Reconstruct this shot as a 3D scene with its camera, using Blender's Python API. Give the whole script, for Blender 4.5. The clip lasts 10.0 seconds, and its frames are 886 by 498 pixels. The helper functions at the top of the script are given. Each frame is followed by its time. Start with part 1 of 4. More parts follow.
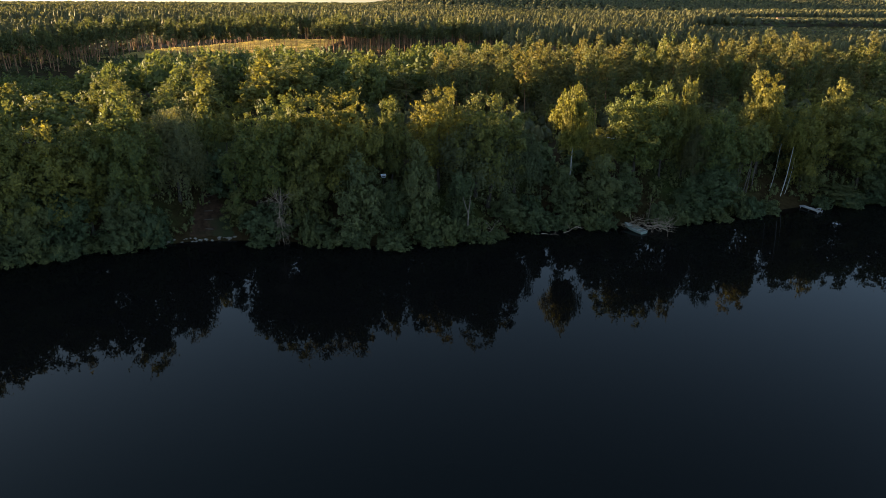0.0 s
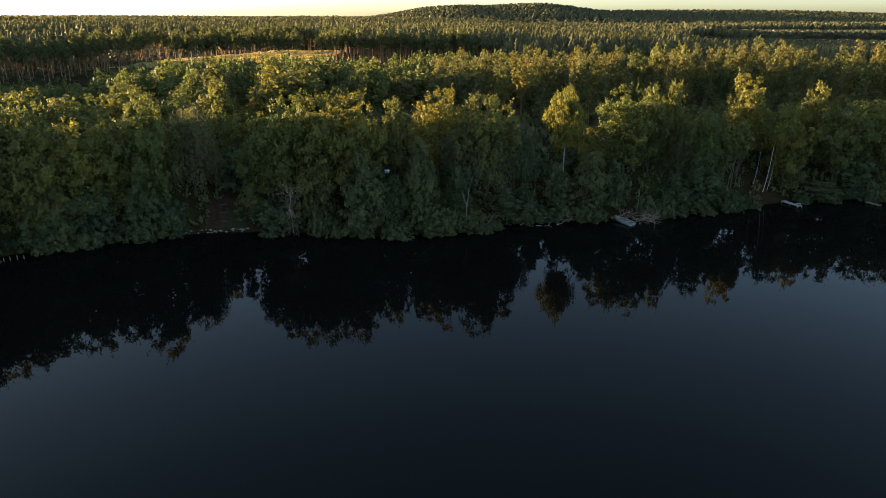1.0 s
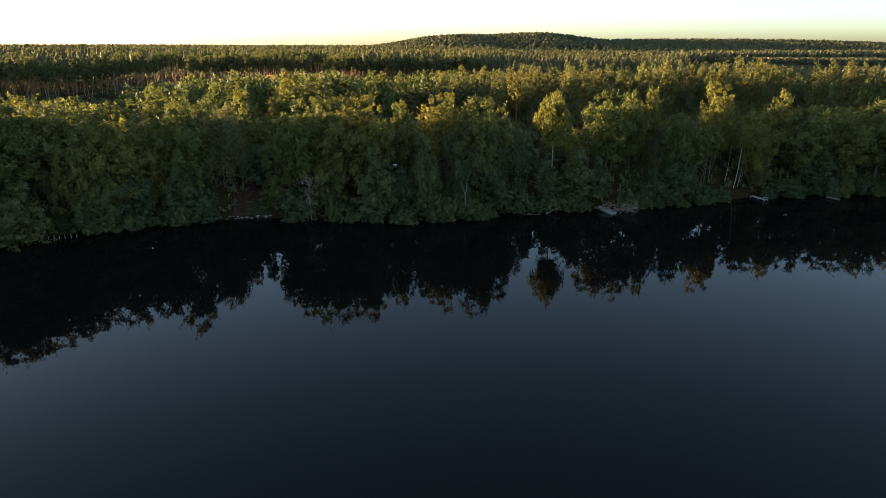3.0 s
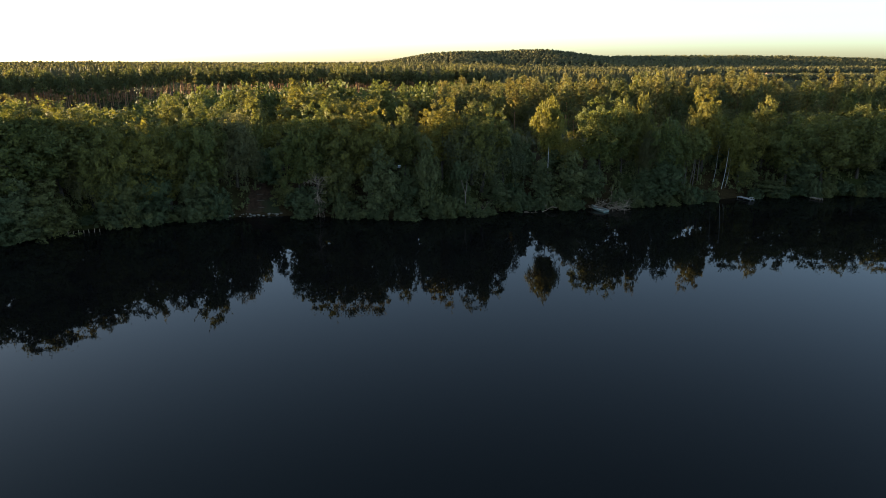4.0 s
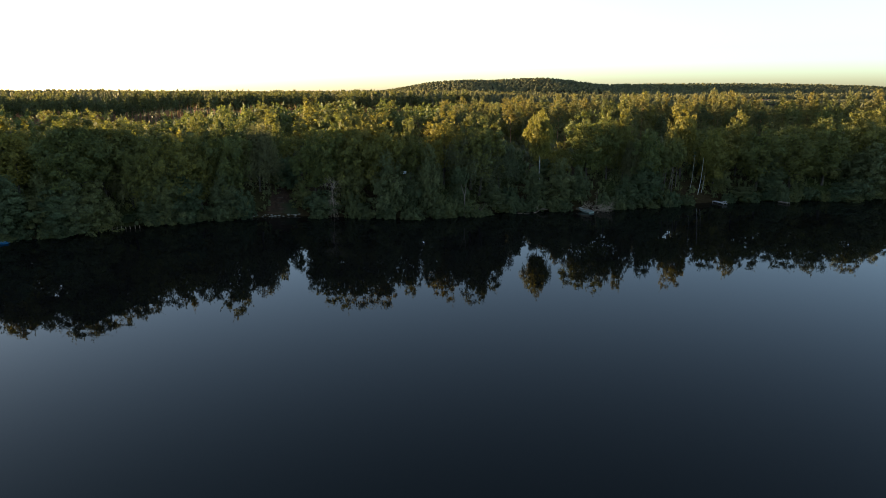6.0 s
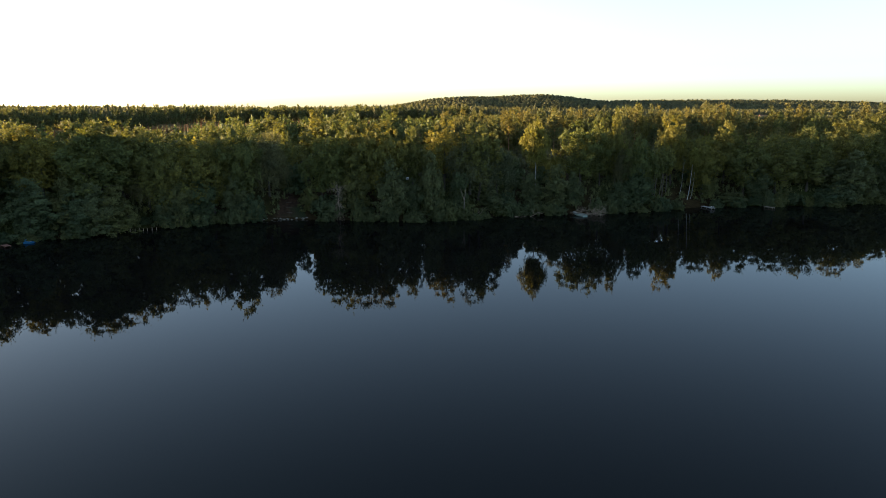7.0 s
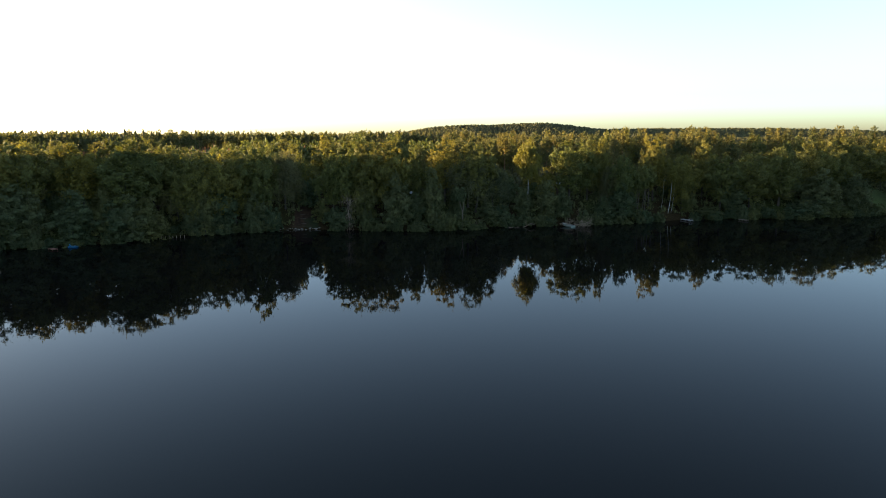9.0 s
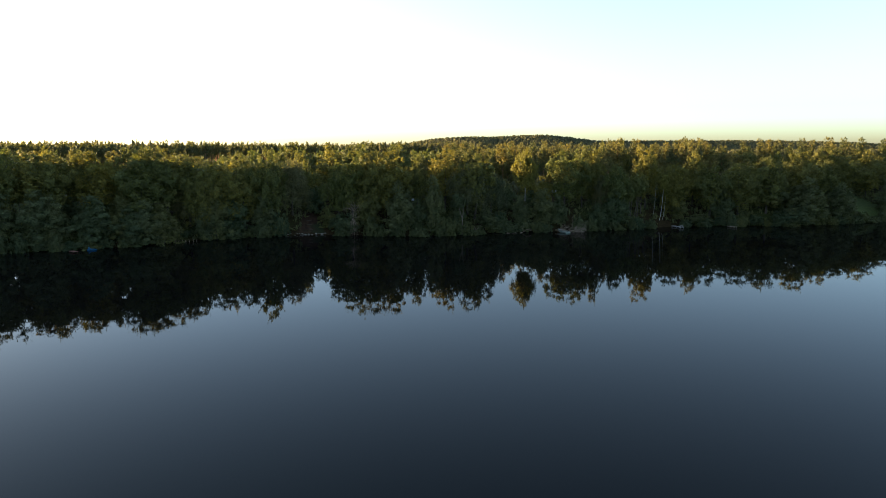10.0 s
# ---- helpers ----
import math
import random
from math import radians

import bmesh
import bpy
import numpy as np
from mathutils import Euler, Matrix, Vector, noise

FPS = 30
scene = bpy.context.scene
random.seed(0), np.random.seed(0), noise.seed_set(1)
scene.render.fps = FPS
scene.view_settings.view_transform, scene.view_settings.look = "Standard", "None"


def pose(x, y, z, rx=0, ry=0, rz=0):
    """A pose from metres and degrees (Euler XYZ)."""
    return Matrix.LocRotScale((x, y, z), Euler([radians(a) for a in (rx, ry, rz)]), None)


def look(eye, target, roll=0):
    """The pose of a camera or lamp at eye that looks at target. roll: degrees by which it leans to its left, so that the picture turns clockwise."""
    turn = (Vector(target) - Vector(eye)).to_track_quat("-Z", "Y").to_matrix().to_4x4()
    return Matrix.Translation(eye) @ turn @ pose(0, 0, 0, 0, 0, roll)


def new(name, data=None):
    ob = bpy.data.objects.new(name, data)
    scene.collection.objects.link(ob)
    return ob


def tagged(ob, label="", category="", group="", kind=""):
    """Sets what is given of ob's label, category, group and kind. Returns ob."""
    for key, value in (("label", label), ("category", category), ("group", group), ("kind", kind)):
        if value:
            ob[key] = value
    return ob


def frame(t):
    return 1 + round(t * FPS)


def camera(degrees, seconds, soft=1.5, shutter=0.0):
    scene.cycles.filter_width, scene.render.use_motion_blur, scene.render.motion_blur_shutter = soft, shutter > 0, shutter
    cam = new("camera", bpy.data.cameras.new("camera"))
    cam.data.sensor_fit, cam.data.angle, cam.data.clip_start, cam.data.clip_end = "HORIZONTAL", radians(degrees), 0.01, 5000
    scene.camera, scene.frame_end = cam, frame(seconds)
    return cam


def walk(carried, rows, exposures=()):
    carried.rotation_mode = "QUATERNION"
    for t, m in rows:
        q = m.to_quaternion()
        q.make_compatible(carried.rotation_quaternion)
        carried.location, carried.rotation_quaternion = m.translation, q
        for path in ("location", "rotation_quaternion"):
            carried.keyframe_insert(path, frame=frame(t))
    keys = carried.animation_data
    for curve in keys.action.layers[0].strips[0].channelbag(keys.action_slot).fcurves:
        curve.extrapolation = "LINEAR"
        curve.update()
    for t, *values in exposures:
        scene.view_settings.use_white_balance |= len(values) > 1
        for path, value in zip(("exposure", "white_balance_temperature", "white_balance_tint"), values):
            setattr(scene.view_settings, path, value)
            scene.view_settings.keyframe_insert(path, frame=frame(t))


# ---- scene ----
cam = camera(66.9, 10.0, soft=0.9)
PATH = [
    (0, (0.102, -3.446, 33.692), (0.107, -1.571, 32.996), 0.3),
    (0.5, (0.161, -7.016, 33.255), (0.165, -5.135, 32.575), 0.2),
    (1, (0.181, -10.626, 32.699), (0.184, -8.739, 32.037), 0.2),
    (1.5, (0.178, -14.238, 32.059), (0.179, -12.344, 31.417), 0.2),
    (2, (0.23, -17.902, 31.388), (0.229, -16.002, 30.764), 0.2),
    (2.5, (0.285, -21.594, 30.736), (0.283, -19.689, 30.129), 0.2),
    (4, (0.418, -32.583, 28.132), (0.409, -30.657, 27.592), 0.1),
    (4.5, (0.469, -36.328, 27.55), (0.458, -34.397, 27.029), 0.0),
    (5, (0.536, -40.093, 27.001), (0.523, -38.157, 26.499), -0.0),
    (5.5, (0.614, -43.899, 26.454), (0.599, -41.958, 25.971), -0.0),
    (7, (0.785, -55.269, 24.267), (0.766, -53.313, 23.853), -0.1),
    (7.5, (0.868, -58.993, 23.775), (0.848, -57.032, 23.381), -0.1),
    (8, (0.97, -62.714, 23.283), (0.95, -60.749, 22.909), -0.1),
    (8.5, (1.024, -66.426, 22.821), (1.003, -64.457, 22.467), -0.1),
    (9, (1.051, -70.125, 22.402), (1.029, -68.153, 22.069), -0.1),
    (9.5, (1.077, -73.796, 22.072), (1.054, -71.821, 21.759), -0.0),
    (10, (1.123, -77.535, 21.851), (1.1, -75.557, 21.552), -0.0),
]
EXPOSURES = [(0.0, 3.38), (10.0, 3.33)]
walk(cam, [(t, look(eye, target, roll)) for t, eye, target, roll in PATH], EXPOSURES)

import collections

# ---- light ----
SUN_AZIMUTH, SUN_HEIGHT = 69.0, 2.4      # degrees to the left of straight ahead, degrees above the horizon
to_sun = Vector((-math.sin(radians(SUN_AZIMUTH)) * math.cos(radians(SUN_HEIGHT)),
                 math.cos(radians(SUN_AZIMUTH)) * math.cos(radians(SUN_HEIGHT)), math.sin(radians(SUN_HEIGHT))))
sun_data = bpy.data.lights.new("sun", "SUN")
sun_data.energy, sun_data.angle, sun_data.color = 4.8, radians(0.6), (1.0, 0.71, 0.37)
sun = new("sun", sun_data)
sun.matrix_world = look(to_sun * 500, (0, 0, 0))
world = bpy.data.worlds.new("sky")
scene.world = world
world.use_nodes = True
sky = world.node_tree.nodes.new("ShaderNodeTexSky")
sky.sky_type, sky.sun_disc = "NISHITA", False
sky.sun_elevation, sky.sun_rotation = radians(SUN_HEIGHT), radians(-SUN_AZIMUTH)
sky.air_density, sky.dust_density, sky.ozone_density = 0.62, 1.0, 2.3
world.node_tree.nodes["Background"].inputs[1].default_value = 0.118
soft_sky = world.node_tree.nodes.new("ShaderNodeHueSaturation")
soft_sky.inputs["Saturation"].default_value = 0.72
world.node_tree.links.new(sky.outputs[0], soft_sky.inputs["Color"])
tint = world.node_tree.nodes.new("ShaderNodeMix")
tint.data_type, tint.blend_type = "RGBA", "MULTIPLY"
tint.inputs[0].default_value = 1.0
tint.inputs[7].default_value = (0.978, 1.010, 0.955, 1)
world.node_tree.links.new(soft_sky.outputs[0], tint.inputs[6])
world.node_tree.links.new(tint.outputs[2], world.node_tree.nodes["Background"].inputs[0])


# ---- materials ----
def material(name):
    m = bpy.data.materials.new(name)
    m.use_nodes = True
    return m, m.node_tree.nodes, m.node_tree.links, m.node_tree.nodes["Principled BSDF"]


def ramp(nodes, links, source, stops):
    r = nodes.new("ShaderNodeValToRGB")
    while len(r.color_ramp.elements) < len(stops):
        r.color_ramp.elements.new(0.5)
    for e, (at, c) in zip(r.color_ramp.elements, stops):
        e.position, e.color = at, (*c, 1)
    links.new(source, r.inputs[0])
    return r.outputs[0]


def noise_tex(nodes, links, scale, detail=4.0, rough=0.55, stretch=None):
    tc = nodes.new("ShaderNodeTexCoord")
    n = nodes.new("ShaderNodeTexNoise")
    n.inputs["Scale"].default_value, n.inputs["Detail"].default_value, n.inputs["Roughness"].default_value = scale, detail, rough
    if stretch:
        mp = nodes.new("ShaderNodeMapping")
        mp.inputs["Scale"].default_value = stretch
        links.new(tc.outputs["Object"], mp.inputs[0])
        links.new(mp.outputs[0], n.inputs["Vector"])
    else:
        links.new(tc.outputs["Object"], n.inputs["Vector"])
    return n.outputs["Fac"]


def mixed(nodes, links, a, b, fac, mode="MIX"):
    x = nodes.new("ShaderNodeMix")
    x.data_type, x.blend_type = "RGBA", mode
    for socket, value in ((x.inputs[6], a), (x.inputs[7], b), (x.inputs[0], fac)):
        if isinstance(value, tuple):
            socket.default_value = (*value, 1)
        elif isinstance(value, float):
            socket.default_value = value
        else:
            links.new(value, socket)
    return x.outputs[2]


def bumped(nodes, links, bsdf, height, strength, distance=0.02):
    b = nodes.new("ShaderNodeBump")
    b.inputs["Strength"].default_value, b.inputs["Distance"].default_value = strength, distance
    links.new(height, b.inputs["Height"])
    links.new(b.outputs[0], bsdf.inputs["Normal"])


def leaf_material(name, dark, light, per_tree=0.8, through_light=0.33, patch=0.35):
    """Leaves: colour by tree and by leaf, with light coming through them."""
    m, nodes, links, bsdf = material(name)
    info = nodes.new("ShaderNodeObjectInfo")
    geo = nodes.new("ShaderNodeNewGeometry")
    dark = tuple(0.85 * a + 0.15 * b for a, b in zip(dark, light))
    mid = tuple((a + b) / 2 for a, b in zip(dark, light))
    by_leaf = ramp(nodes, links, geo.outputs["Random Per Island"], [(0.0, dark), (0.6, mid), (1.0, light)])
    by_tree = ramp(nodes, links, info.outputs["Random"], [(0.0, (0.66, 0.82, 0.92)), (0.5, (1, 1, 1)), (1.0, (1.26, 1.12, 0.84))])
    colour = mixed(nodes, links, by_leaf, by_tree, per_tree, "MULTIPLY")
    patches = ramp(nodes, links, noise_tex(nodes, links, patch, 3.0), [(0.3, (0.62, 0.7, 0.72)), (0.7, (1.25, 1.15, 1.0))])
    colour = mixed(nodes, links, colour, patches, 0.7, "MULTIPLY")
    links.new(colour, bsdf.inputs["Base Color"])
    bsdf.inputs["Roughness"].default_value = 0.7
    bsdf.inputs["Specular IOR Level"].default_value = 0.1
    tr = nodes.new("ShaderNodeBsdfTranslucent")
    warm = mixed(nodes, links, colour, (1.3, 1.24, 0.66), 1.0, "MULTIPLY")
    links.new(warm, tr.inputs[0])
    mx = nodes.new("ShaderNodeMixShader")
    mx.inputs[0].default_value = through_light
    links.new(bsdf.outputs[0], mx.inputs[1])
    links.new(tr.outputs[0], mx.inputs[2])
    links.new(mx.outputs[0], nodes["Material Output"].inputs[0])
    return m


def rough_material(name, dark, light, scale, rough=0.85, bump=0.4, stretch=None, extra=None):
    m, nodes, links, bsdf = material(name)
    f = noise_tex(nodes, links, scale, 6.0, 0.62, stretch)
    colour = ramp(nodes, links, f, [(0.32, dark), (0.68, light)])
    if extra:
        g = noise_tex(nodes, links, scale * 0.12, 3.0)
        colour = mixed(nodes, links, colour, extra, ramp(nodes, links, g, [(0.48, (0, 0, 0)), (0.62, (1, 1, 1))]))
    links.new(colour, bsdf.inputs["Base Color"])
    bsdf.inputs["Roughness"].default_value = rough
    bsdf.inputs["Specular IOR Level"].default_value = 0.12
    bumped(nodes, links, bsdf, f, bump)
    return m


LEAF = {
    "straw": leaf_material("straw_stalks", (0.26, 0.2, 0.085), (0.4, 0.315, 0.14), per_tree=0.0, patch=0.05),
    "alder": leaf_material("alder_leaves", (0.058, 0.070, 0.037), (0.115, 0.126, 0.057)),
    "maple": leaf_material("maple_leaves", (0.063, 0.073, 0.032), (0.149, 0.142, 0.039)),
    "linden": leaf_material("linden_leaves", (0.070, 0.078, 0.031), (0.162, 0.149, 0.039)),
    "weeping": leaf_material("birch_leaves_hanging", (0.066, 0.070, 0.040), (0.131, 0.127, 0.061)),
    "birch": leaf_material("birch_leaves", (0.074, 0.084, 0.028), (0.144, 0.143, 0.040)),
    "willow": leaf_material("willow_leaves", (0.050, 0.063, 0.034), (0.094, 0.110, 0.052)),
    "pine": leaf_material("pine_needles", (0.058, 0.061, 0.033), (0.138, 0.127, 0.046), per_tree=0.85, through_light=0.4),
    # woods foliage: distance haze put into the base colour, slightly raised and greyed
    "woods": leaf_material("hazed_woods_foliage", (0.061, 0.066, 0.040), (0.130, 0.122, 0.058), per_tree=0.0, through_light=0.46, patch=0.16),
}
BARK = rough_material("dark_bark", (0.03, 0.025, 0.02), (0.09, 0.075, 0.06), 3.0, stretch=(1, 1, 0.25))
PINE_BARK = rough_material("pine_bark", (0.13, 0.07, 0.038), (0.32, 0.175, 0.095), 2.5, stretch=(1, 1, 0.3))
BIRCH_BARK = rough_material("birch_bark", (0.15, 0.14, 0.13), (0.33, 0.32, 0.3), 1.2, 0.6, 0.2, (1, 1, 2.2), extra=(0.05, 0.045, 0.04))
DEAD_WOOD = rough_material("bleached_dead_wood", (0.15, 0.11, 0.08), (0.32, 0.25, 0.185), 4.0, stretch=(1, 1, 0.3))
PALE_WOOD = rough_material("pale_barkless_wood", (0.09, 0.07, 0.055), (0.2, 0.165, 0.13), 4.0, stretch=(1, 1, 0.3))
GREY_WOOD = rough_material("weathered_grey_planks", (0.15, 0.145, 0.135), (0.32, 0.31, 0.295), 3.0, stretch=(0.2, 2, 2))

# ground: forest litter, grass at the top of the bank, straw on the field
GROUND, nodes, links, bsdf = material("forest_ground")
tc = nodes.new("ShaderNodeNewGeometry")
fine = noise_tex(nodes, links, 1.4, 8.0, 0.65)
broad = noise_tex(nodes, links, 0.05, 4.0)
litter = ramp(nodes, links, fine, [(0.3, (0.013, 0.009, 0.004)), (0.7, (0.038, 0.026, 0.012))])
grass = ramp(nodes, links, fine, [(0.3, (0.02, 0.026, 0.008)), (0.7, (0.045, 0.052, 0.016))])
links.new(mixed(nodes, links, litter, grass, ramp(nodes, links, broad, [(0.46, (0, 0, 0)), (0.6, (1, 1, 1))])), bsdf.inputs["Base Color"])
bsdf.inputs["Roughness"].default_value = 0.95
bsdf.inputs["Specular IOR Level"].default_value = 0.03
bumped(nodes, links, bsdf, fine, 0.6, 0.1)
LAWN = rough_material("mown_grass", (0.03, 0.042, 0.011), (0.06, 0.076, 0.022), 1.2, 0.95)
STRAW = rough_material("dry_field", (0.26, 0.19, 0.08), (0.4, 0.3, 0.13), 0.35, 0.95, 0.3, (0.15, 1.5, 1), extra=(0.3, 0.24, 0.09))
STONE = rough_material("shore_stone", (0.08, 0.072, 0.062), (0.26, 0.24, 0.21), 3.0, 0.8)

# lake: dark water, nearly still
WATER, nodes, links, bsdf = material("lake_water")
bsdf.inputs["Base Color"].default_value = (0.0030, 0.0029, 0.0029, 1)
bsdf.inputs["IOR"].default_value = 1.333
bsdf.inputs["Specular IOR Level"].default_value = 0.088
bsdf.inputs["Specular Tint"].default_value = (0.53, 1.0, 0.96, 1)
bsdf.inputs["Roughness"].default_value = 0.015
f1 = noise_tex(nodes, links, 0.9, 3.0, 0.5, (0.5, 1.2, 1))
f2 = noise_tex(nodes, links, 0.06, 2.0)
add = nodes.new("ShaderNodeMath")
add.operation = "MULTIPLY"
links.new(f1, add.inputs[0])
links.new(f2, add.inputs[1])
bumped(nodes, links, bsdf, add.outputs[0], 0.14, 0.02)


# ---- mesh helpers ----
def fast_mesh(name, co, faces, mat, smooth=False, normals=None):
    """A mesh from arrays of vertices and of faces with equally many corners; normals: a soft shading normal for each vertex."""
    me = bpy.data.meshes.new(name)
    n, k = faces.shape
    me.vertices.add(len(co))
    me.vertices.foreach_set("co", np.ascontiguousarray(co, dtype=np.float32).ravel())
    me.loops.add(n * k)
    me.loops.foreach_set("vertex_index", np.ascontiguousarray(faces, dtype=np.int32).ravel())
    me.polygons.add(n)
    me.polygons.foreach_set("loop_start", np.arange(0, n * k, k, dtype=np.int32))
    if smooth:
        me.polygons.foreach_set("use_smooth", np.ones(n, dtype=bool))
    me.update(calc_edges=True)
    if normals is not None:
        me.normals_split_custom_set_from_vertices(normals)
    me.materials.append(mat)
    return me


def bm_mesh(name, bm, mat):
    me = bpy.data.meshes.new(name)
    bm.to_mesh(me)
    bm.free()
    me.materials.append(mat)
    return me


def part(name, data, parent, label=""):
    ob = new(name, data)
    ob.parent = parent
    return tagged(ob, label)


def unit(v):
    return v / np.maximum(np.linalg.norm(v, axis=-1, keepdims=True), 1e-9)


def leaf_quads(rng, centre, normal, size, slim=0.7, along=None):
    """One pointed leaf spray for each centre: three corners."""
    n = len(centre)
    normal = unit(normal)
    pull = rng.normal(size=(n, 3)) if along is None else along
    u = unit(np.cross(normal, np.cross(pull, normal)))
    v = np.cross(normal, u)
    s = (size * rng.uniform(0.65, 1.35, n))[:, None]
    half = v * s * 0.52 * slim
    co = np.stack([centre - u * s * 0.38 + half, centre - u * s * 0.38 - half, centre + u * s * 0.66], 1)
    return co.reshape(-1, 3), np.arange(3 * n).reshape(n, 3)


def split(quads):
    """Two triangles for each face of four corners."""
    return np.concatenate([quads[:, [0, 1, 2]], quads[:, [0, 2, 3]]])


def tubes(paths, sides=6):
    """Tapered round limbs; each path is a list of (point, radius)."""
    cos, faces, base = [], [], 0
    for path in paths:
        pts = np.array([p for p, r in path], float)
        rad = np.array([r for p, r in path], float)
        tangent = unit(np.gradient(pts, axis=0))
        side = unit(np.cross(tangent, np.where(np.abs(tangent[:, 2:]) > 0.9, [[1.0, 0, 0]], [[0, 0, 1.0]])))
        up = np.cross(side, tangent)
        a = np.linspace(0, 2 * np.pi, sides, endpoint=False)
        ring = pts[:, None] + rad[:, None, None] * (np.cos(a)[None, :, None] * side[:, None] + np.sin(a)[None, :, None] * up[:, None])
        cos.append(ring.reshape(-1, 3))
        for i in range(len(pts) - 1):
            for j in range(sides):
                k = (j + 1) % sides
                faces.append((base + i * sides + j, base + i * sides + k, base + (i + 1) * sides + k, base + (i + 1) * sides + j))
        base += len(pts) * sides
    return np.concatenate(cos), np.array(faces)


# ---- lie of the land ----
SHORE_X = [-400, -140, -91, -82, -69, -63.5, -57, -50, -42, -38, -30, -18, -11, -3, 4, 15, 25, 38, 52, 65, 78, 99, 129, 200, 420]
SHORE_Y = [0, 40, 60, 63.5, 70, 77.6, 81, 84.6, 86.5, 89, 90, 89, 87.5, 88.5, 90.5, 95.5, 97, 99, 104, 109, 110.5, 111.5, 123, 152, 200]


def shore(x):
    return np.interp(x, SHORE_X, SHORE_Y)


def eased(t):
    t = np.clip(t, 0, 1)
    return t * t * (3 - 2 * t)


def ground(x, y):
    """Height of the ground: lake bed, steep bank, terrace, gentle land behind with far hills and a second lake."""
    x, y = np.asarray(x, float), np.asarray(y, float)
    d = (y - shore(x) - 1.1) * 0.9
    z = np.where(d < 0, np.maximum(-3, 0.3 * d - 0.05), 8.2 * (1 - np.exp(-np.maximum(d, 0) / 8)))
    bumps = 0.35 * np.sin(x * 0.31 + 1.3 * np.sin(y * 0.17)) * np.sin(y * 0.27 + x * 0.05)
    z = z + bumps * eased(d / 8)
    z = z + 1.2 * eased((y - 230) / 120) * eased((60 - x) / 80)
    z = z - 4.5 * eased((y - 150) / 45) * eased((292 - y) / 40) * eased((-5 - x) / 40) * eased((x + 172) / 35)
    z = z - 5.0 * eased((x - 60) / 120) * eased((y - 215) / 120)
    z = z + 2.5 * np.sin(x * 0.006 + 2) * np.sin(y * 0.005) * eased((y - 500) / 400)
    pool = ((x - 760) / 385) ** 2 + ((y - 940) / 165) ** 2
    z = z - 8.0 * eased((1.25 - pool) / 0.4)
    z = z + 41 * np.exp(-((x - 150) / 330) ** 4) * np.exp(-((y - 2500) / 420) ** 2)
    z = z + 36 * np.exp(-((x - 1000) / 760) ** 4) * np.exp(-((y - 2600) / 420) ** 2)
    far_side = eased((-260 - y) / 30)
    return np.where(y < -200, -3 + 9 * far_side, z)


def field_west(y):
    """The field's western edge, along the tall pines."""
    return np.interp(y, [285, 300, 360, 400, 470], [-153, -149, -142, -119, -106])


def on_field(x, y):
    """The mown field behind the pines, a wedge that widens away from the lake."""
    return (y > 299 + 0.43 * np.maximum(x + 150, 0)) & (y < 446) & (x > field_west(y)) & (x < -64 + 0.02 * (y - 350))


def sun_clearing(x, y):
    """Knee-high pines behind a belt of tall ones: clearing added to light the field."""
    return (x < field_west(y) - 34) & (x > -430) & (y > 350 + 0.3 * (-149 - x)) & (y < 560)


def in_pool(x, y):
    return ((x - 760) / 385) ** 2 + ((y - 940) / 165) ** 2 < 1.05


def build_ground():
    xs = np.concatenate([np.linspace(-4500, -420, 30), np.linspace(-400, -130, 24)[:-1], np.linspace(-130, 160, 98)[:-1], np.linspace(160, 420, 30), np.linspace(440, 4500, 44)])
    ys = np.concatenate([np.linspace(-3000, -320, 12), np.linspace(-300, 30, 34)[:-1], np.linspace(30, 170, 90)[:-1], np.linspace(170, 520, 60), np.linspace(540, 4800, 100)])
    gx, gy = np.meshgrid(xs, ys)
    co = np.stack([gx, gy, ground(gx, gy)], -1).reshape(-1, 3)
    w = len(xs)
    i = np.arange(len(co)).reshape(len(ys), w)
    faces = np.stack([i[:-1, :-1], i[:-1, 1:], i[1:, 1:], i[1:, :-1]], -1).reshape(-1, 4)
    me = fast_mesh("ground", co, faces, GROUND, smooth=True)
    tagged(new("ground", me), "wooded ground with leaf litter and a steep bank down to the lake", "ground", kind="structure")


def sheet(name, inside, x0, x1, y0, y1, step, lift, mat, label, category):
    """A cover of another kind lying on the ground where inside() holds."""
    xs, ys = np.arange(x0, x1, step), np.arange(y0, y1, step)
    gx, gy = np.meshgrid(xs, ys)
    co = np.stack([gx, gy, ground(gx, gy) + lift], -1).reshape(-1, 3)
    i = np.arange(len(co)).reshape(len(ys), len(xs))
    faces = np.stack([i[:-1, :-1], i[:-1, 1:], i[1:, 1:], i[1:, :-1]], -1).reshape(-1, 4)
    c = co[faces].mean(1)
    faces = faces[inside(c[:, 0], c[:, 1])]
    tagged(new(name, fast_mesh(name, co, faces, mat, smooth=True)), label, category, kind="structure")


build_ground()
bm = bmesh.new()
bmesh.ops.create_grid(bm, x_segments=2, y_segments=2, size=4700)
tagged(new("water", bm_mesh("water", bm, WATER)), "dark still lake water mirroring trees and evening sky", "lake", kind="structure")
sheet("field", on_field, -170, -50, 285, 480, 3.0, 0.12, STRAW, "dry golden mown field among pines", "field")


def wavy(x, y):
    return 1.2 * np.sin(x * 1.7) * np.sin(y * 1.3) + 0.7 * np.sin(x * 3.1 + y * 2.3)


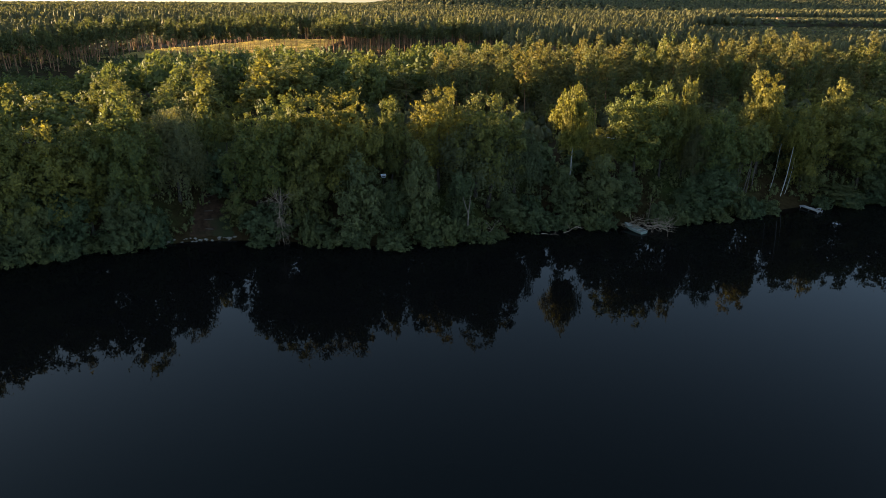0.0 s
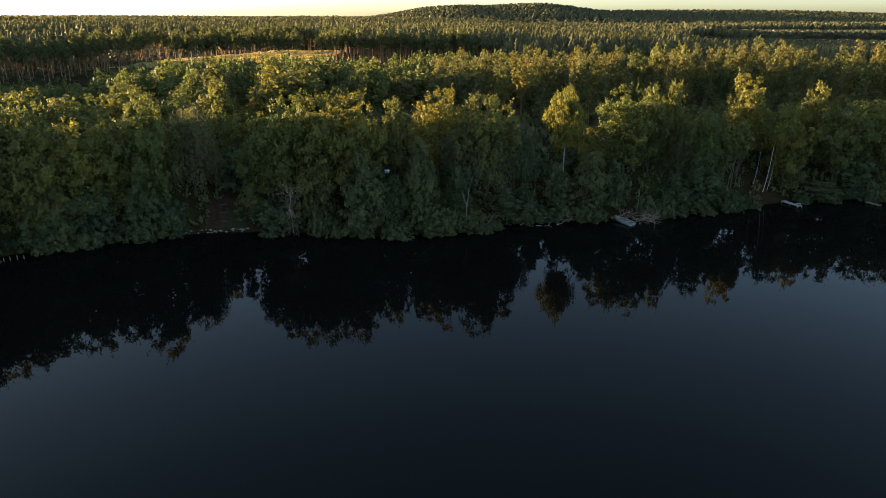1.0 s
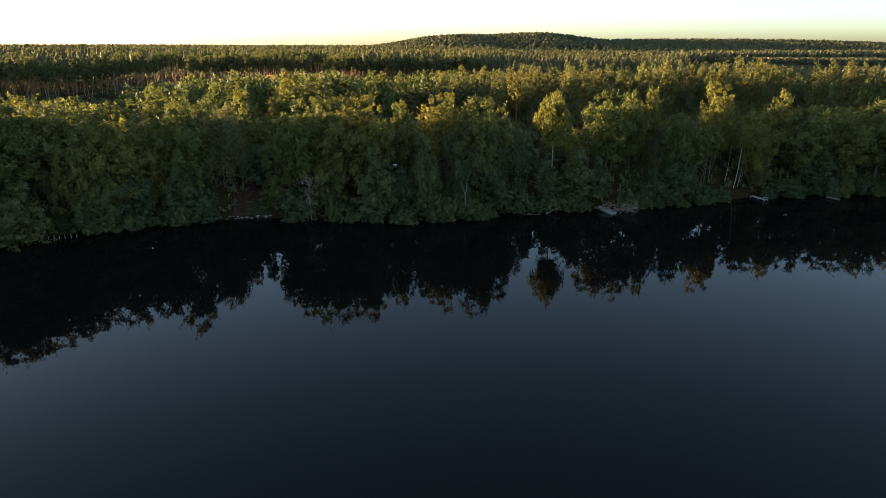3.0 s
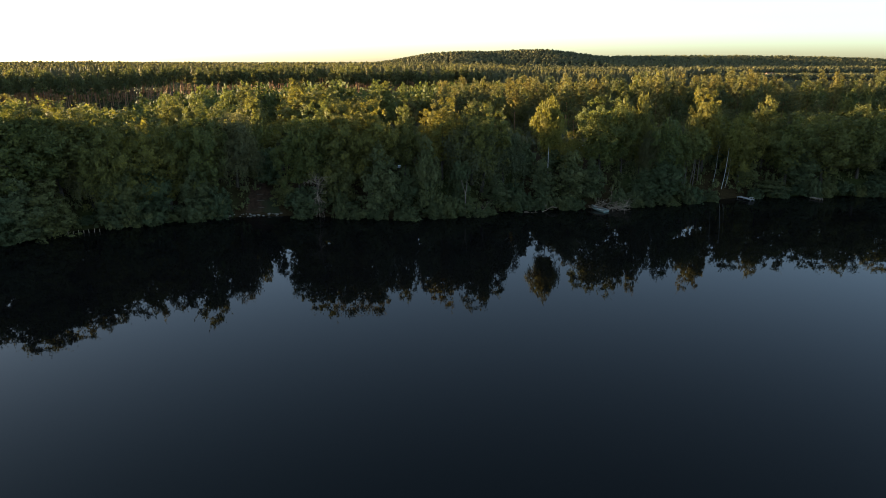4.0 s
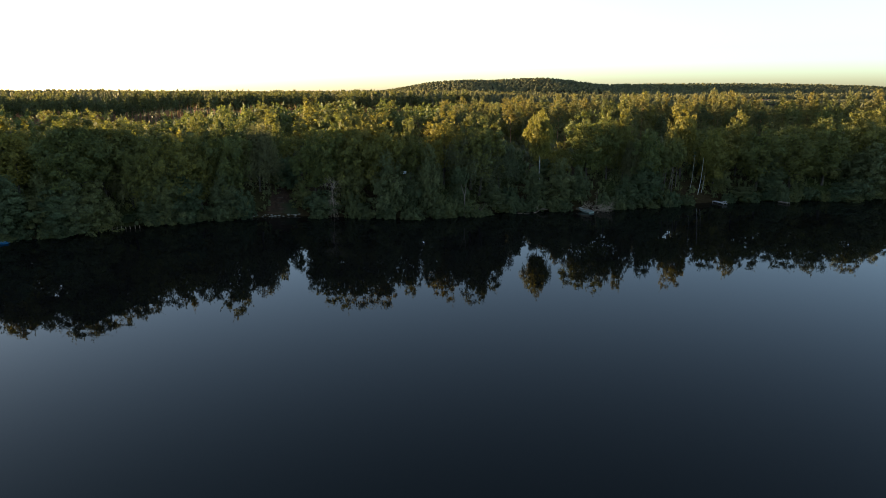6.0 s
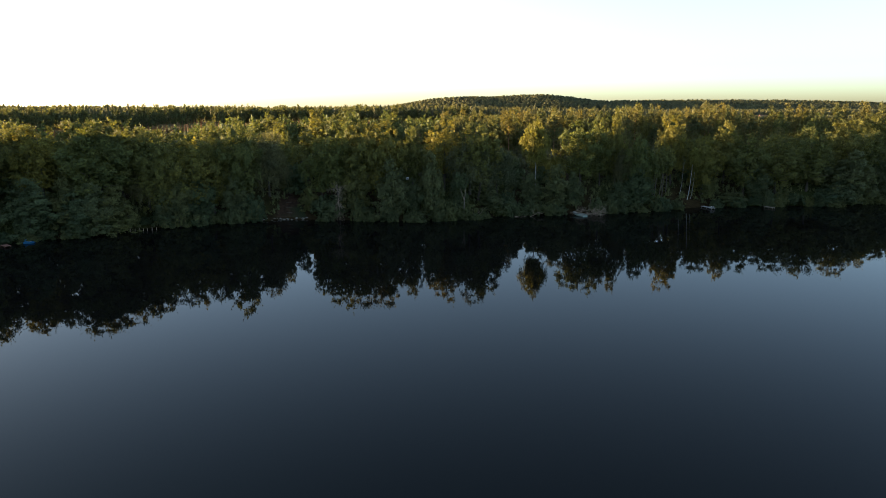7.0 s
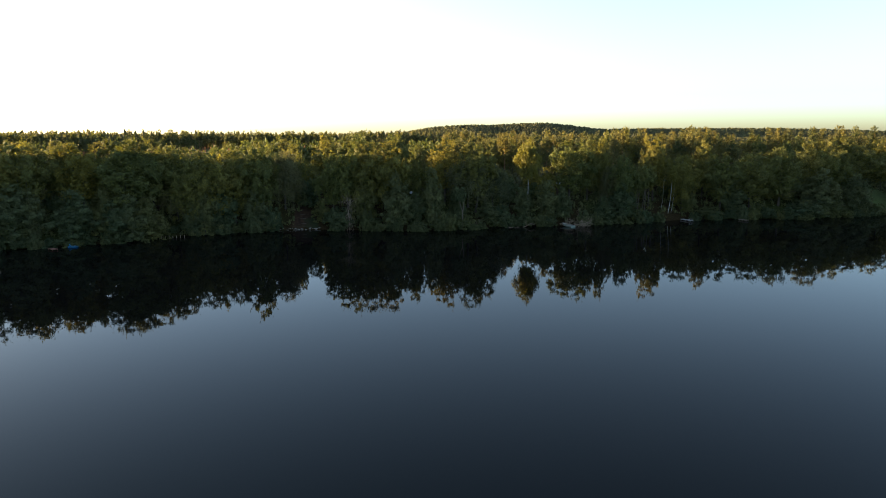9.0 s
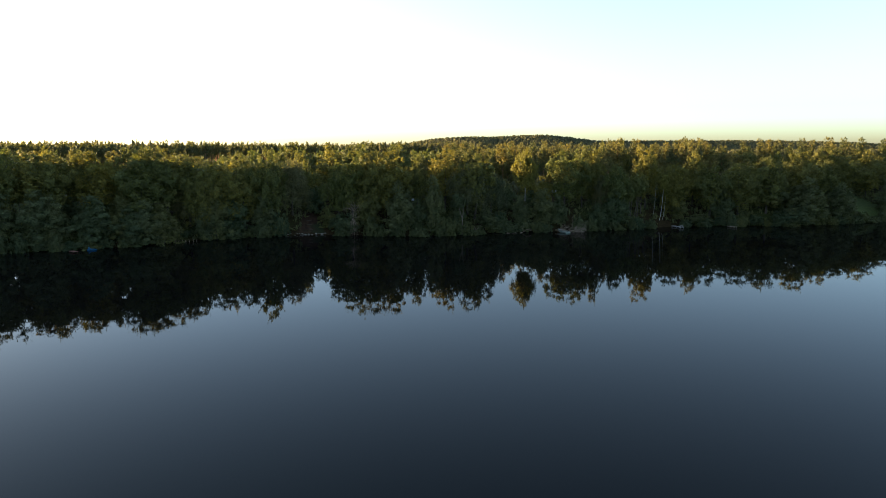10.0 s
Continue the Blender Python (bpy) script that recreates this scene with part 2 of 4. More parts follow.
sheet("lawn", lambda x, y: ((x - 17) / 3.6) ** 2 + ((y - 119) / 5) ** 2 < 1 + 0.2 * wavy(x, y), 8, 30, 108, 130, 0.5, 0.06, LAWN, "small shaded lawn on the terrace between trees", "lawn")
sheet("lawn", lambda x, y: ((x - 128) / 6) ** 2 + ((y - 131) / 9) ** 2 < 1 + 0.2 * wavy(x, y), 115, 142, 118, 145, 1.0, 0.06, LAWN, "bright green meadow behind the shore trees", "lawn")
sheet("path", lambda x, y: (np.abs(x + 34.8 + 0.22 * (y - 90)) < 4.4 - 0.36 * (y - 90) + 0.5 * wavy(x * 0.45, y * 0.45) + 0.35 * wavy(x, y)) & (y > shore(x) + 0.2) & (y < 101), -50, -20, 86, 104, 0.3, 0.05,
      rough_material("bare_bank_soil", (0.014, 0.008, 0.005), (0.05, 0.028, 0.016), 1.1, 0.95, extra=(0.02, 0.024, 0.01)), "bare brown soil on the steep lake bank", "path")


# ---- trees ----
def crown_leaves(rng, height, width, low, lobes, leaves, leaf, profile, lobe_size, hang=0.0, tips=0, flat=0.75):
    """Leaf sprays of a crown: boughs spread over its outline, each carrying twigs, each twig a tuft of sprays; hang: length of drooping strands.
    Gives corners, faces and soft normals that follow the boughs' round shapes."""
    t = (np.arange(lobes) + rng.uniform(0, 1, lobes)) / lobes
    t = np.clip(t + 0.12 * np.sin(2 * np.pi * t), 0, 1)
    a = np.arange(lobes) * 2.39996 + rng.uniform(-0.5, 0.5, lobes)
    phase = rng.uniform(0, 2 * np.pi, 3)
    lump = 1 + 0.16 * np.sin(2 * a + phase[0]) + 0.12 * np.sin(3 * a + 5 * t + phase[1])
    r = profile(t) * width / 2 * lump * np.where(rng.uniform(0, 1, lobes) < 0.16, 0.35, 0.66 + 0.34 * np.sqrt(rng.uniform(0, 1, lobes)))
    c = np.stack([r * np.cos(a), r * np.sin(a), height * (low + (1 - low) * t) - lobe_size * 0.6], -1)
    rl = lobe_size * rng.uniform(0.65, 1.35, lobes)
    outward = unit(c * [1, 1, 0] + 1e-6)
    # twigs on the upper and outer side of each bough
    twigs, tuft = (16, 0.37) if leaf < 0.38 else (10, 0.44)
    way = unit(rng.normal(size=(lobes, twigs, 3)) + 0.75 * outward[:, None] + [0, 0, 0.75])
    twig = c[:, None] + way * rl[:, None, None] * rng.uniform(0.55, 1.0, (lobes, twigs, 1)) * [1, 1, flat]
    weight = np.repeat(rl ** 2, twigs) * rng.uniform(0.5, 1.5, lobes * twigs)
    pick = rng.choice(lobes * twigs, leaves, p=weight / weight.sum())
    out = unit(way.reshape(-1, 3)[pick] + 0.25 * rng.normal(size=(leaves, 3)))
    spread = unit(rng.normal(size=(leaves, 3)) + 0.5 * out) * (rl.repeat(twigs)[pick, None] * tuft * np.cbrt(rng.uniform(0.1, 1, (leaves, 1))))
    pos = twig.reshape(-1, 3)[pick] + spread * [1, 1, 0.7]
    way = out
    pos[:, 2] *= height / np.percentile(pos[:, 2], 97.5)
    pos[:, :2] *= width / 2 / np.percentile(np.abs(pos[:, :2]), 98.5)
    along = None
    if flat < 0.6:
        along = way * [0.8, 0.8, 0.3] + [0, 0, 0.9]
    if hang:
        drop = hang * rng.uniform(0, 1, leaves) ** 1.4 * np.clip(np.linalg.norm(pos[:, :2], axis=1) / (width / 2), 0.15, 1)
        strand = np.round(pos[:, :2] / 0.45) * 0.45 + 0.06 * rng.normal(size=(leaves, 2))
        pos = np.concatenate([strand, pos[:, 2:] - drop[:, None]], 1)
        along = np.tile([[0, 0, -1.0]], (leaves, 1))
        way = way * [1, 1, 0.3]
    else:
        along = 0.6 * rng.normal(size=(leaves, 3)) + way if along is None else along
    normal = way + [0, 0, 0.25] + 0.4 * rng.normal(size=(leaves, 3))
    # upright shoots that break the outline
    high = np.nonzero(pos[:, 2] > height * (low + (1 - low) * 0.45))[0]
    foot = pos[rng.choice(high, tips)]
    rise = unit(unit(foot * [1, 1, 0] + 1e-6) * 0.55 + [0, 0, 0.9] + 0.3 * rng.normal(size=(tips, 3)))
    span = np.linspace(0.15, 1, 6)[None, :, None] * rng.uniform(0.4, 1.1, (tips, 1, 1)) * lobe_size
    shoot = (foot[:, None] + rise[:, None] * span).reshape(-1, 3) + 0.07 * rng.normal(size=(tips * 6, 3))
    pos = np.concatenate([pos, shoot])
    along = np.concatenate([along, np.repeat(rise, 6, 0) + 0.4 * rng.normal(size=(tips * 6, 3))])
    shoot_out = unit(unit(shoot * [1, 1, 0] + 1e-6) + [0, 0, 0.5] + 0.4 * rng.normal(size=shoot.shape))
    normal = np.concatenate([normal, shoot_out])
    pos[:, 2] = np.maximum(pos[:, 2], 0.15)
    co, faces = leaf_quads(rng, pos, normal, leaf, 0.5 if hang or flat < 0.6 else 0.8, along)
    keen = 0.95 if leaf < 0.33 else 0.7
    soft = unit(unit(normal) * keen + np.concatenate([way, shoot_out]) * (1.15 - keen))
    # dense sprays inside the crown
    inner = int(leaves * 0.2)
    t = rng.uniform(0.06, 0.86, inner)
    a = rng.uniform(0, 2 * np.pi, inner)
    r = profile(t) * width / 2 * 0.66 * np.sqrt(rng.uniform(0, 1, inner))
    c = np.stack([r * np.cos(a), r * np.sin(a), np.maximum(height * (low + (1 - low) * t) - 0.3, 0.5)], -1)
    turned = unit(rng.normal(size=(inner, 3)) + unit(c * [1, 1, 0] + 1e-6))
    co_in, faces_in = leaf_quads(rng, c, turned, leaf * 1.9, 0.8)
    return np.concatenate([co, co_in]), np.concatenate([faces, faces_in + len(co)]), np.repeat(np.concatenate([soft, turned]), 3, 0)


def trunk_limbs(rng, height, width, low, girth, limbs, bend=0.3):
    top = height * 0.9
    sway = rng.normal(size=2) * bend
    stem = []
    for i in range(7):
        s = i / 6
        stem.append(((sway[0] * math.sin(s * 3), sway[1] * math.sin(s * 2.4), -0.4 + s * (top + 0.4)), girth * (1.25 - 1.15 * s if i else 1.6)))
    paths = [stem]
    for i in range(limbs):
        s = low + (0.85 - low) * (i + rng.uniform(0, 0.8)) / limbs
        a = i * 2.4 + rng.uniform(-0.5, 0.5)
        reach = width * 0.42 * math.sin(min(1, 1.2 - 0.7 * s) * 1.5) * rng.uniform(0.7, 1.1)
        base = np.array((sway[0] * math.sin(s * 3), sway[1] * math.sin(s * 2.4), s * top))
        way = np.array((math.cos(a), math.sin(a), 0))
        lift = height * rng.uniform(0.06, 0.16)
        paths.append([(base, girth * 0.42 * (1.2 - s)), (base + way * reach * 0.5 + [0, 0, lift * 0.7], girth * 0.28 * (1.2 - s)), (base + way * reach + [0, 0, lift], girth * 0.1)])
    return tubes(paths)


ROUND = lambda t: np.sqrt(np.clip(1 - (1.75 * t - 0.75) ** 2, 0.02, 1)) ** 0.8
OVAL = lambda t: np.sin(np.pi * np.clip(0.12 + 0.86 * t, 0, 1)) ** 0.75
CONE = lambda t: np.clip(1.12 * (1 - t) ** 0.7, 0.1, 1) * np.clip(0.55 + 3 * t, 0, 1)
DOME = lambda t: np.sqrt(np.clip(1 - t ** 2.4, 0.03, 1))
PINE = lambda t: np.clip(1.15 * (1 - t) ** 0.75, 0.12, 1) * np.clip(0.5 + 2.2 * t, 0, 1)
SLIM = lambda t: np.sin(np.pi * np.clip(0.15 + 0.82 * t, 0, 1)) ** 0.6

# kind: nominal height, width, crown base share, lobes, leaf sprays, spray size, outline, lobe size, hang, tips, trunk radius, limbs, bark, name, category
KINDS = {
    "alder": (10, 8, 0.03, 44, 8800, 0.25, CONE, 0.98, 0.0, 90, 0.16, 7, BARK, "alder_tree", "tree"),
    "maple": (14, 10, 0.2, 42, 9600, 0.275, OVAL, 1.32, 0.0, 130, 0.22, 9, BARK, "maple_tree", "tree"),
    "linden": (16, 11, 0.24, 46, 12000, 0.265, ROUND, 1.36, 0.0, 140, 0.26, 10, BARK, "linden_tree", "tree"),
    "weeping": (15, 10, 0.26, 90, 10500, 0.31, DOME, 0.9, 4.6, 40, 0.2, 9, BARK, "weeping_birch", "tree"),
    "birch": (14, 7, 0.46, 70, 6000, 0.34, SLIM, 1.0, 1.2, 60, 0.15, 8, BIRCH_BARK, "birch_tree", "tree"),
    "willow": (4, 6, 0.0, 40, 1900, 0.35, DOME, 0.74, 0.0, 26, 0.07, 6, BARK, "willow_shrub", "shrub"),
    "thicket": (7, 6.5, 0.02, 40, 1100, 0.63, CONE, 1.0, 0.0, 14, 0.1, 4, BARK, "alder_tree", "tree"),
    "young": (10, 6.5, 0.3, 34, 1500, 0.4, OVAL, 1.0, 0.0, 40, 0.12, 4, BARK, "broadleaf_tree", "tree"),
    "far_young": (10, 6.5, 0.42, 26, 370, 0.66, OVAL, 1.15, 0.0, 22, 0.12, 3, BARK, "broadleaf_tree", "tree"),
    "edge_pine": (16, 6, 0.54, 15, 370, 0.7, PINE, 0.95, 0.0, 20, 0.19, 3, PINE_BARK, "pine_tree", "tree"),
    "pine": (16, 6, 0.36, 54, 1100, 0.42, PINE, 0.66, 0.0, 60, 0.15, 4, PINE_BARK, "pine_tree", "tree"),
}
LABELS = {
    "alder": "dark green alder with dense foliage down to the lakeshore",
    "maple": "leafy maple with a sunlit yellow-green top above the bank",
    "linden": "broad round linden, golden green where the low sun reaches",
    "weeping": "weeping birch with long drooping grey-green branches on the bank",
    "birch": "slender birch with a bare pale trunk and small crown",
    "willow": "low grey-green willow shrub overhanging the water",
    "thicket": "small dark alder in the thicket on the slope",
    "young": "young broadleaf tree in the wood behind the lake bank",
    "far_young": "young broadleaf tree in the wood behind the lake bank",
    "edge_pine": "tall pine with bare orange trunk beside the field",
    "pine": "tall pine with bare orange trunk and olive crown",
}
VARIANTS = {"alder": 4, "maple": 3, "linden": 3, "weeping": 2, "birch": 2, "willow": 3, "young": 4, "far_young": 4, "thicket": 3, "edge_pine": 6, "pine": 5}
MADE, SOFT = {}, {}
place_rng = np.random.default_rng(11)


def prototype(kind, variant):
    if (kind, variant) not in MADE:
        h, w, low, lobes, leaves, leaf, profile, lobe, hang, tips, girth, limbs, bark, name, category = KINDS[kind]
        rng = np.random.default_rng(100 * list(KINDS).index(kind) + variant)
        flat = 0.5 if "pine" in kind else 0.75
        low = low * rng.uniform(0.85, 1.2) if "pine" in kind else low
        co, faces, soft = crown_leaves(rng, h, w, low, lobes, leaves, leaf, profile, lobe, hang, tips, flat)
        SOFT[kind, variant] = soft
        crown = fast_mesh("crown", co, faces, LEAF[{"thicket": "alder", "young": "maple", "far_young": "maple", "edge_pine": "pine"}.get(kind, kind)], normals=soft)
        trunk = fast_mesh("trunk", *trunk_limbs(rng, h, w, max(low, 0.15), girth, limbs), bark, smooth=True)
        MADE[kind, variant] = trunk, crown
    return MADE[kind, variant]


def plant(kind, x, y, height, width, lean=0.0, group=""):
    """One tree standing on the ground, height and crown width in metres."""
    h, w = KINDS[kind][:2]
    variant = int(place_rng.integers(VARIANTS[kind]))
    trunk, crown = prototype(kind, variant)
    tree = new(KINDS[kind][13])
    turn = place_rng.uniform(0, 360)
    tree.matrix_world = pose(x, y, float(ground(x, y)), 0, lean, 0) @ pose(0, 0, 0, 0, 0, turn) @ Matrix.Diagonal((width / w, width / w, height / h, 1))
    tagged(tree, LABELS[kind], KINDS[kind][14], group)
    part("trunk", trunk, tree)
    part("crown", crown, tree)
    return tree


def baked(name, kind_rows, label):
    """A stand of trees too far off to tell apart, each a turned and sized copy, joined: (kind, x, y, height, width)."""
    rng = np.random.default_rng(len(kind_rows))
    whole = tagged(new(name), label, "woods", kind="stuff")
    for piece, index in (("stems", 0), ("foliage", 1)):
        by_material = collections.defaultdict(list)
        for k, (kind, x, y, height, width) in enumerate(kind_rows):
            data = prototype(kind, k % VARIANTS[kind])[index]
            if (kind, k % VARIANTS[kind], index) not in SHAPES:
                co = np.empty(len(data.vertices) * 3, np.float32)
                data.vertices.foreach_get("co", co)
                faces = np.empty(len(data.loops), np.int32)
                data.loops.foreach_get("vertex_index", faces)
                SHAPES[kind, k % VARIANTS[kind], index] = co.reshape(-1, 3), faces.reshape(len(data.polygons), -1)
            co, faces = SHAPES[kind, k % VARIANTS[kind], index]
            a = rng.uniform(0, 2 * math.pi)
            turned = np.stack([co[:, 0] * math.cos(a) - co[:, 1] * math.sin(a), co[:, 0] * math.sin(a) + co[:, 1] * math.cos(a), co[:, 2]], -1)
            h, w = KINDS[kind][:2]
            soft = SOFT[kind, k % VARIANTS[kind]] if index else co
            soft = np.stack([soft[:, 0] * math.cos(a) - soft[:, 1] * math.sin(a), soft[:, 0] * math.sin(a) + soft[:, 1] * math.cos(a), soft[:, 2]], -1)
            by_material[data.materials[0]].append((turned * [width / w, width / w, height / h] + [x, y, float(ground(x, y))], faces, soft))
        for mat, pieces in by_material.items():
            start = np.cumsum([0] + [len(p[0]) for p in pieces])
            me = fast_mesh(piece, np.concatenate([p[0] for p in pieces]), np.concatenate([p[1] + s for p, s in zip(pieces, start)]), mat, index == 0, np.concatenate([p[2] for p in pieces]) if index else None)
            part(piece, me, whole)["kind"] = "stuff"


SHAPES = {}

# trees of the lake bank
plant("alder", -55.0, 81.7, 12.1, 7.3)
plant("alder", -52.0, 84.7, 11.2, 8.0)
plant("alder", -45.2, 87.7, 8.9, 6.7)
plant("willow", -41.9, 88.5, 4.6, 5.0)
plant("weeping", -40.0, 95.7, 13.9, 9.5)
plant("maple", -44.5, 89.7, 18.3, 10.1)
plant("maple", -53.5, 85.0, 16.2, 11.1)
plant("maple", -50.0, 88.0, 15.0, 9.2)
plant("linden", -57.8, 81.4, 16.1, 9.3)
plant("linden", -24.2, 93.5, 17.7, 10.5)
plant("linden", -27.5, 93.8, 14.0, 8.2)
plant("maple", -19.0, 93.6, 17.6, 9.7)
plant("maple", -13.8, 94.8, 16.7, 9.8)
plant("alder", -19.7, 92.2, 10.9, 7.8)
plant("willow", -25.9, 91.7, 4.2, 7.9)
plant("alder", -30.2, 92.8, 5.4, 5.0)
plant("willow", -18.8, 91.0, 2.8, 6.7)
plant("alder", -11.6, 89.7, 11.6, 8.8)
plant("alder", -7.2, 91.1, 6.9, 4.9)
plant("alder", -3.1, 91.1, 12.7, 6.8)
plant("maple", -7.8, 98.9, 13.4, 6.6)
plant("linden", -0.5, 100.7, 15.2, 9.9)
plant("linden", 7.3, 97.5, 16.6, 10.9)
plant("weeping", 5.5, 99.2, 12.0, 12.9)
plant("weeping", 11.9, 102.1, 10.6, 8.9)
plant("alder", 2.9, 93.3, 6.8, 4.0)
plant("willow", 4.4, 92.4, 2.7, 4.7)
plant("willow", -1.0, 90.8, 3.6, 5.4)
plant("alder", 10.4, 95.8, 4.7, 6.9)
plant("willow", 14.1, 97.5, 3.7, 4.9)
plant("birch", 21.1, 103.7, 16.4, 6.2)
plant("maple", 26.2, 105.8, 9.4, 5.4)
plant("linden", 32.3, 106.6, 15.8, 11.4)
plant("alder", 25.3, 99.2, 9.8, 7.5)
plant("alder", 29.7, 100.8, 7.4, 5.8)
plant("alder", 19.7, 99.3, 7.3, 5.3)
plant("weeping", 42.6, 107.6, 10.1, 5.4)
plant("maple", 41.3, 109.7, 15.8, 5.1)
plant("alder", 45.7, 104.5, 8.5, 9.2)
plant("alder", 40.6, 101.9, 5.8, 6.4)
plant("maple", 46.2, 105.9, 14.1, 7.8)
plant("maple", 37.6, 109.5, 14.5, 7.0)
plant("linden", 56.7, 114.8, 17.0, 8.9)
plant("birch", 64.2, 112.6, 11.1, 4.9)
plant("maple", 63.8, 112.5, 14.1, 8.7)
plant("maple", 71.5, 118.8, 14.5, 8.6)
plant("alder", 65.2, 112.1, 6.4, 5.4)
plant("maple", 74.9, 114.1, 14.4, 10.8)
plant("alder", 78.0, 113.6, 8.6, 8.0)
plant("alder", 70.9, 111.7, 2.4, 7.7)
plant("alder", 91.1, 119.1, 6.9, 11.9)
plant("maple", 83.5, 114.8, 14.6, 11.5)
plant("willow", 96.1, 113.3, 3.1, 9.7)
plant("alder", 102.5, 119.8, 5.3, 10.7)
plant("maple", 91.9, 116.4, 15.0, 11.6)
plant("maple", 104.6, 123.4, 14.8, 11.6)
plant("alder", 103.1, 115.9, 11.1, 12.9)
plant("alder", 95.8, 119.3, 9.6, 9.8)
plant("willow", 98.4, 113.4, 4.6, 9.6)
plant("maple", 126.7, 138.1, 11.6, 14.3)
plant("maple", 145.8, 149.9, 10.3, 17.0)
plant("maple", -66.7, 82.5, 15.7, 12.2)
plant("linden", -71.3, 78.3, 15.9, 10.8)
plant("alder", -65.0, 74.8, 9.4, 8.8)
plant("alder", -70.4, 70.4, 8.3, 8.5)
plant("weeping", -61.9, 83.3, 9.5, 8.3)
plant("alder", -57.2, 80.9, 7.8, 6.2)
plant("linden", -91.5, 71.8, 14.4, 13.8)
plant("maple", -84.5, 77.5, 14.0, 13.0)
plant("alder", -87.5, 64.2, 10.5, 10.8)
plant("alder", -77.5, 67.8, 10.0, 9.9)
plant("alder", -95.2, 61.4, 11.1, 10.6)
plant("linden", -103.2, 67.0, 15.0, 14.6)
plant("alder", -67.8, 72.3, 9.6, 9.5)
plant("maple", -70.1, 77.5, 15.9, 14.3)
plant("maple", -62.1, 83.9, 15.9, 12.2)
plant("alder", 116.0, 120.6, 9.6, 9.0)
plant("maple", 113.0, 129.0, 11.0, 11.0)
plant("alder", 134.5, 128.0, 10.5, 9.0)
plant("maple", 120.5, 138.5, 14.0, 11.0)
plant("maple", 134.0, 141.0, 13.5, 11.0)
plant("maple", -69.5, 79.5, 15.0, 10.0)
plant("linden", -79.0, 75.0, 15.0, 10.5)
plant("maple", -88.0, 70.5, 15.5, 10.5)
plant("linden", -97.0, 66.5, 15.5, 10.0)
plant("alder", -72.5, 71.5, 9.0, 7.0)
plant("alder", -85.0, 65.5, 9.5, 7.5)


def scatter(rng, x0, x1, y0, y1, step, keep):
    """Places on a jittered grid where keep() holds."""
    gx, gy = np.meshgrid(np.arange(x0, x1, step), np.arange(y0, y1, step))
    gx = gx + rng.uniform(-0.42, 0.42, gx.shape) * step
    gy = gy + rng.uniform(-0.42, 0.42, gy.shape) * step
    ok = keep(gx, gy)
    return gx[ok], gy[ok]


def in_view(x, y, margin=25.0):
    return np.abs(x) < 0.70 * (y + 78) + margin


def wall_front(x):
    """Where the tall pines left of the field begin."""
    return np.maximum(234, 244 + 1.85 * (x + 163))


def pine_wood(x, y):
    """Where tall pines stand: right of the middle behind the bank, left of the field, and beyond it."""
    right = (x > -6 + 0.1 * (y - 130)) & (y > shore(x) + 43) & (y < 215)
    left = (y > wall_front(x)) & (x < -126) & (y < 345) | (x < field_west(y)) & (y > 290)
    beyond = (y > 335) & (x > -64) | (y > 345) | (x < -450) & (y > 213)
    return (right | left | beyond) & ~on_field(x, y) & ~sun_clearing(x, y)


def clearing(x, y):
    return (((x - 18) / 5) ** 2 + ((y - 118) / 6) ** 2 < 1) | (((x - 127.5) / 5) ** 2 + ((y - 130) / 10) ** 2 < 1) | (np.abs(x + 33.6 + 0.22 * (y - 90)) < 4.0 - 0.36 * (y - 90)) & (y < 98) | (np.abs(x - 0.258 * y) < 1.9) & (y > 108) & (y < 127) | (np.abs(x + 0.311 * y) < 2.3) & (y > 92) & (y < 109)


def ceiling(x, y):
    """Greatest height of the trees in front of the field, which lies open above them."""
    side = float(np.interp(x / y, [-0.64, -0.54, -0.5, -0.4, -0.34, -0.25, -0.15], [-8.0, -8.0, -3.0, -1.3, -0.3, 0.2, 0.0]))
    rise = 35.5 - 0.0788 * y + side - float(ground(x, y)) - 2.4 * float(eased((y - 242) / 25))
    return max(1.4, rise) if -0.8 < x / y < -0.04 else 20.0


def uneven(rng):
    """Share of the greatest height: some trees stand out, most stay low in their shade."""
    return rng.uniform(0.86, 1.06) if rng.uniform() < 0.4 else rng.uniform(0.4, 0.68)


rng = np.random.default_rng(5)
# undergrowth along the water and on the slope; the bank stays bare at the path
for x in np.arange(-104, 140, 2.9):
    x = x + rng.uniform(-1.2, 1.2)
    if not (-38.5 < x < -28.5 or -64 < x < -57 or 57 < x < 65 or -24.5 < x < -21.5 or 28.0 < x < 34.5):
        plant("willow", x, float(shore(x)) + rng.uniform(-0.7, 1.5), (1.8 + 3.0 * rng.uniform() ** 1.5) * (0.6 if 123 < x < 129 else 1.0), rng.uniform(3.2, 5.4))
for x in np.arange(-64, -56, 2.1):
    plant("willow", x, float(shore(x)) + rng.uniform(1.8, 2.8), rng.uniform(1.4, 2.2), rng.uniform(2.6, 3.4))
xs, ys = scatter(rng, -104, 140, 60, 150, 8.0, lambda x, y: (y > shore(x) + 9) & (y < shore(x) + 22) & ~clearing(x, y))
for x, y in zip(xs, ys):
    plant("thicket", x, y, rng.uniform(3.5, 6.5), rng.uniform(4.0, 6.0), group="thicket on the bank")
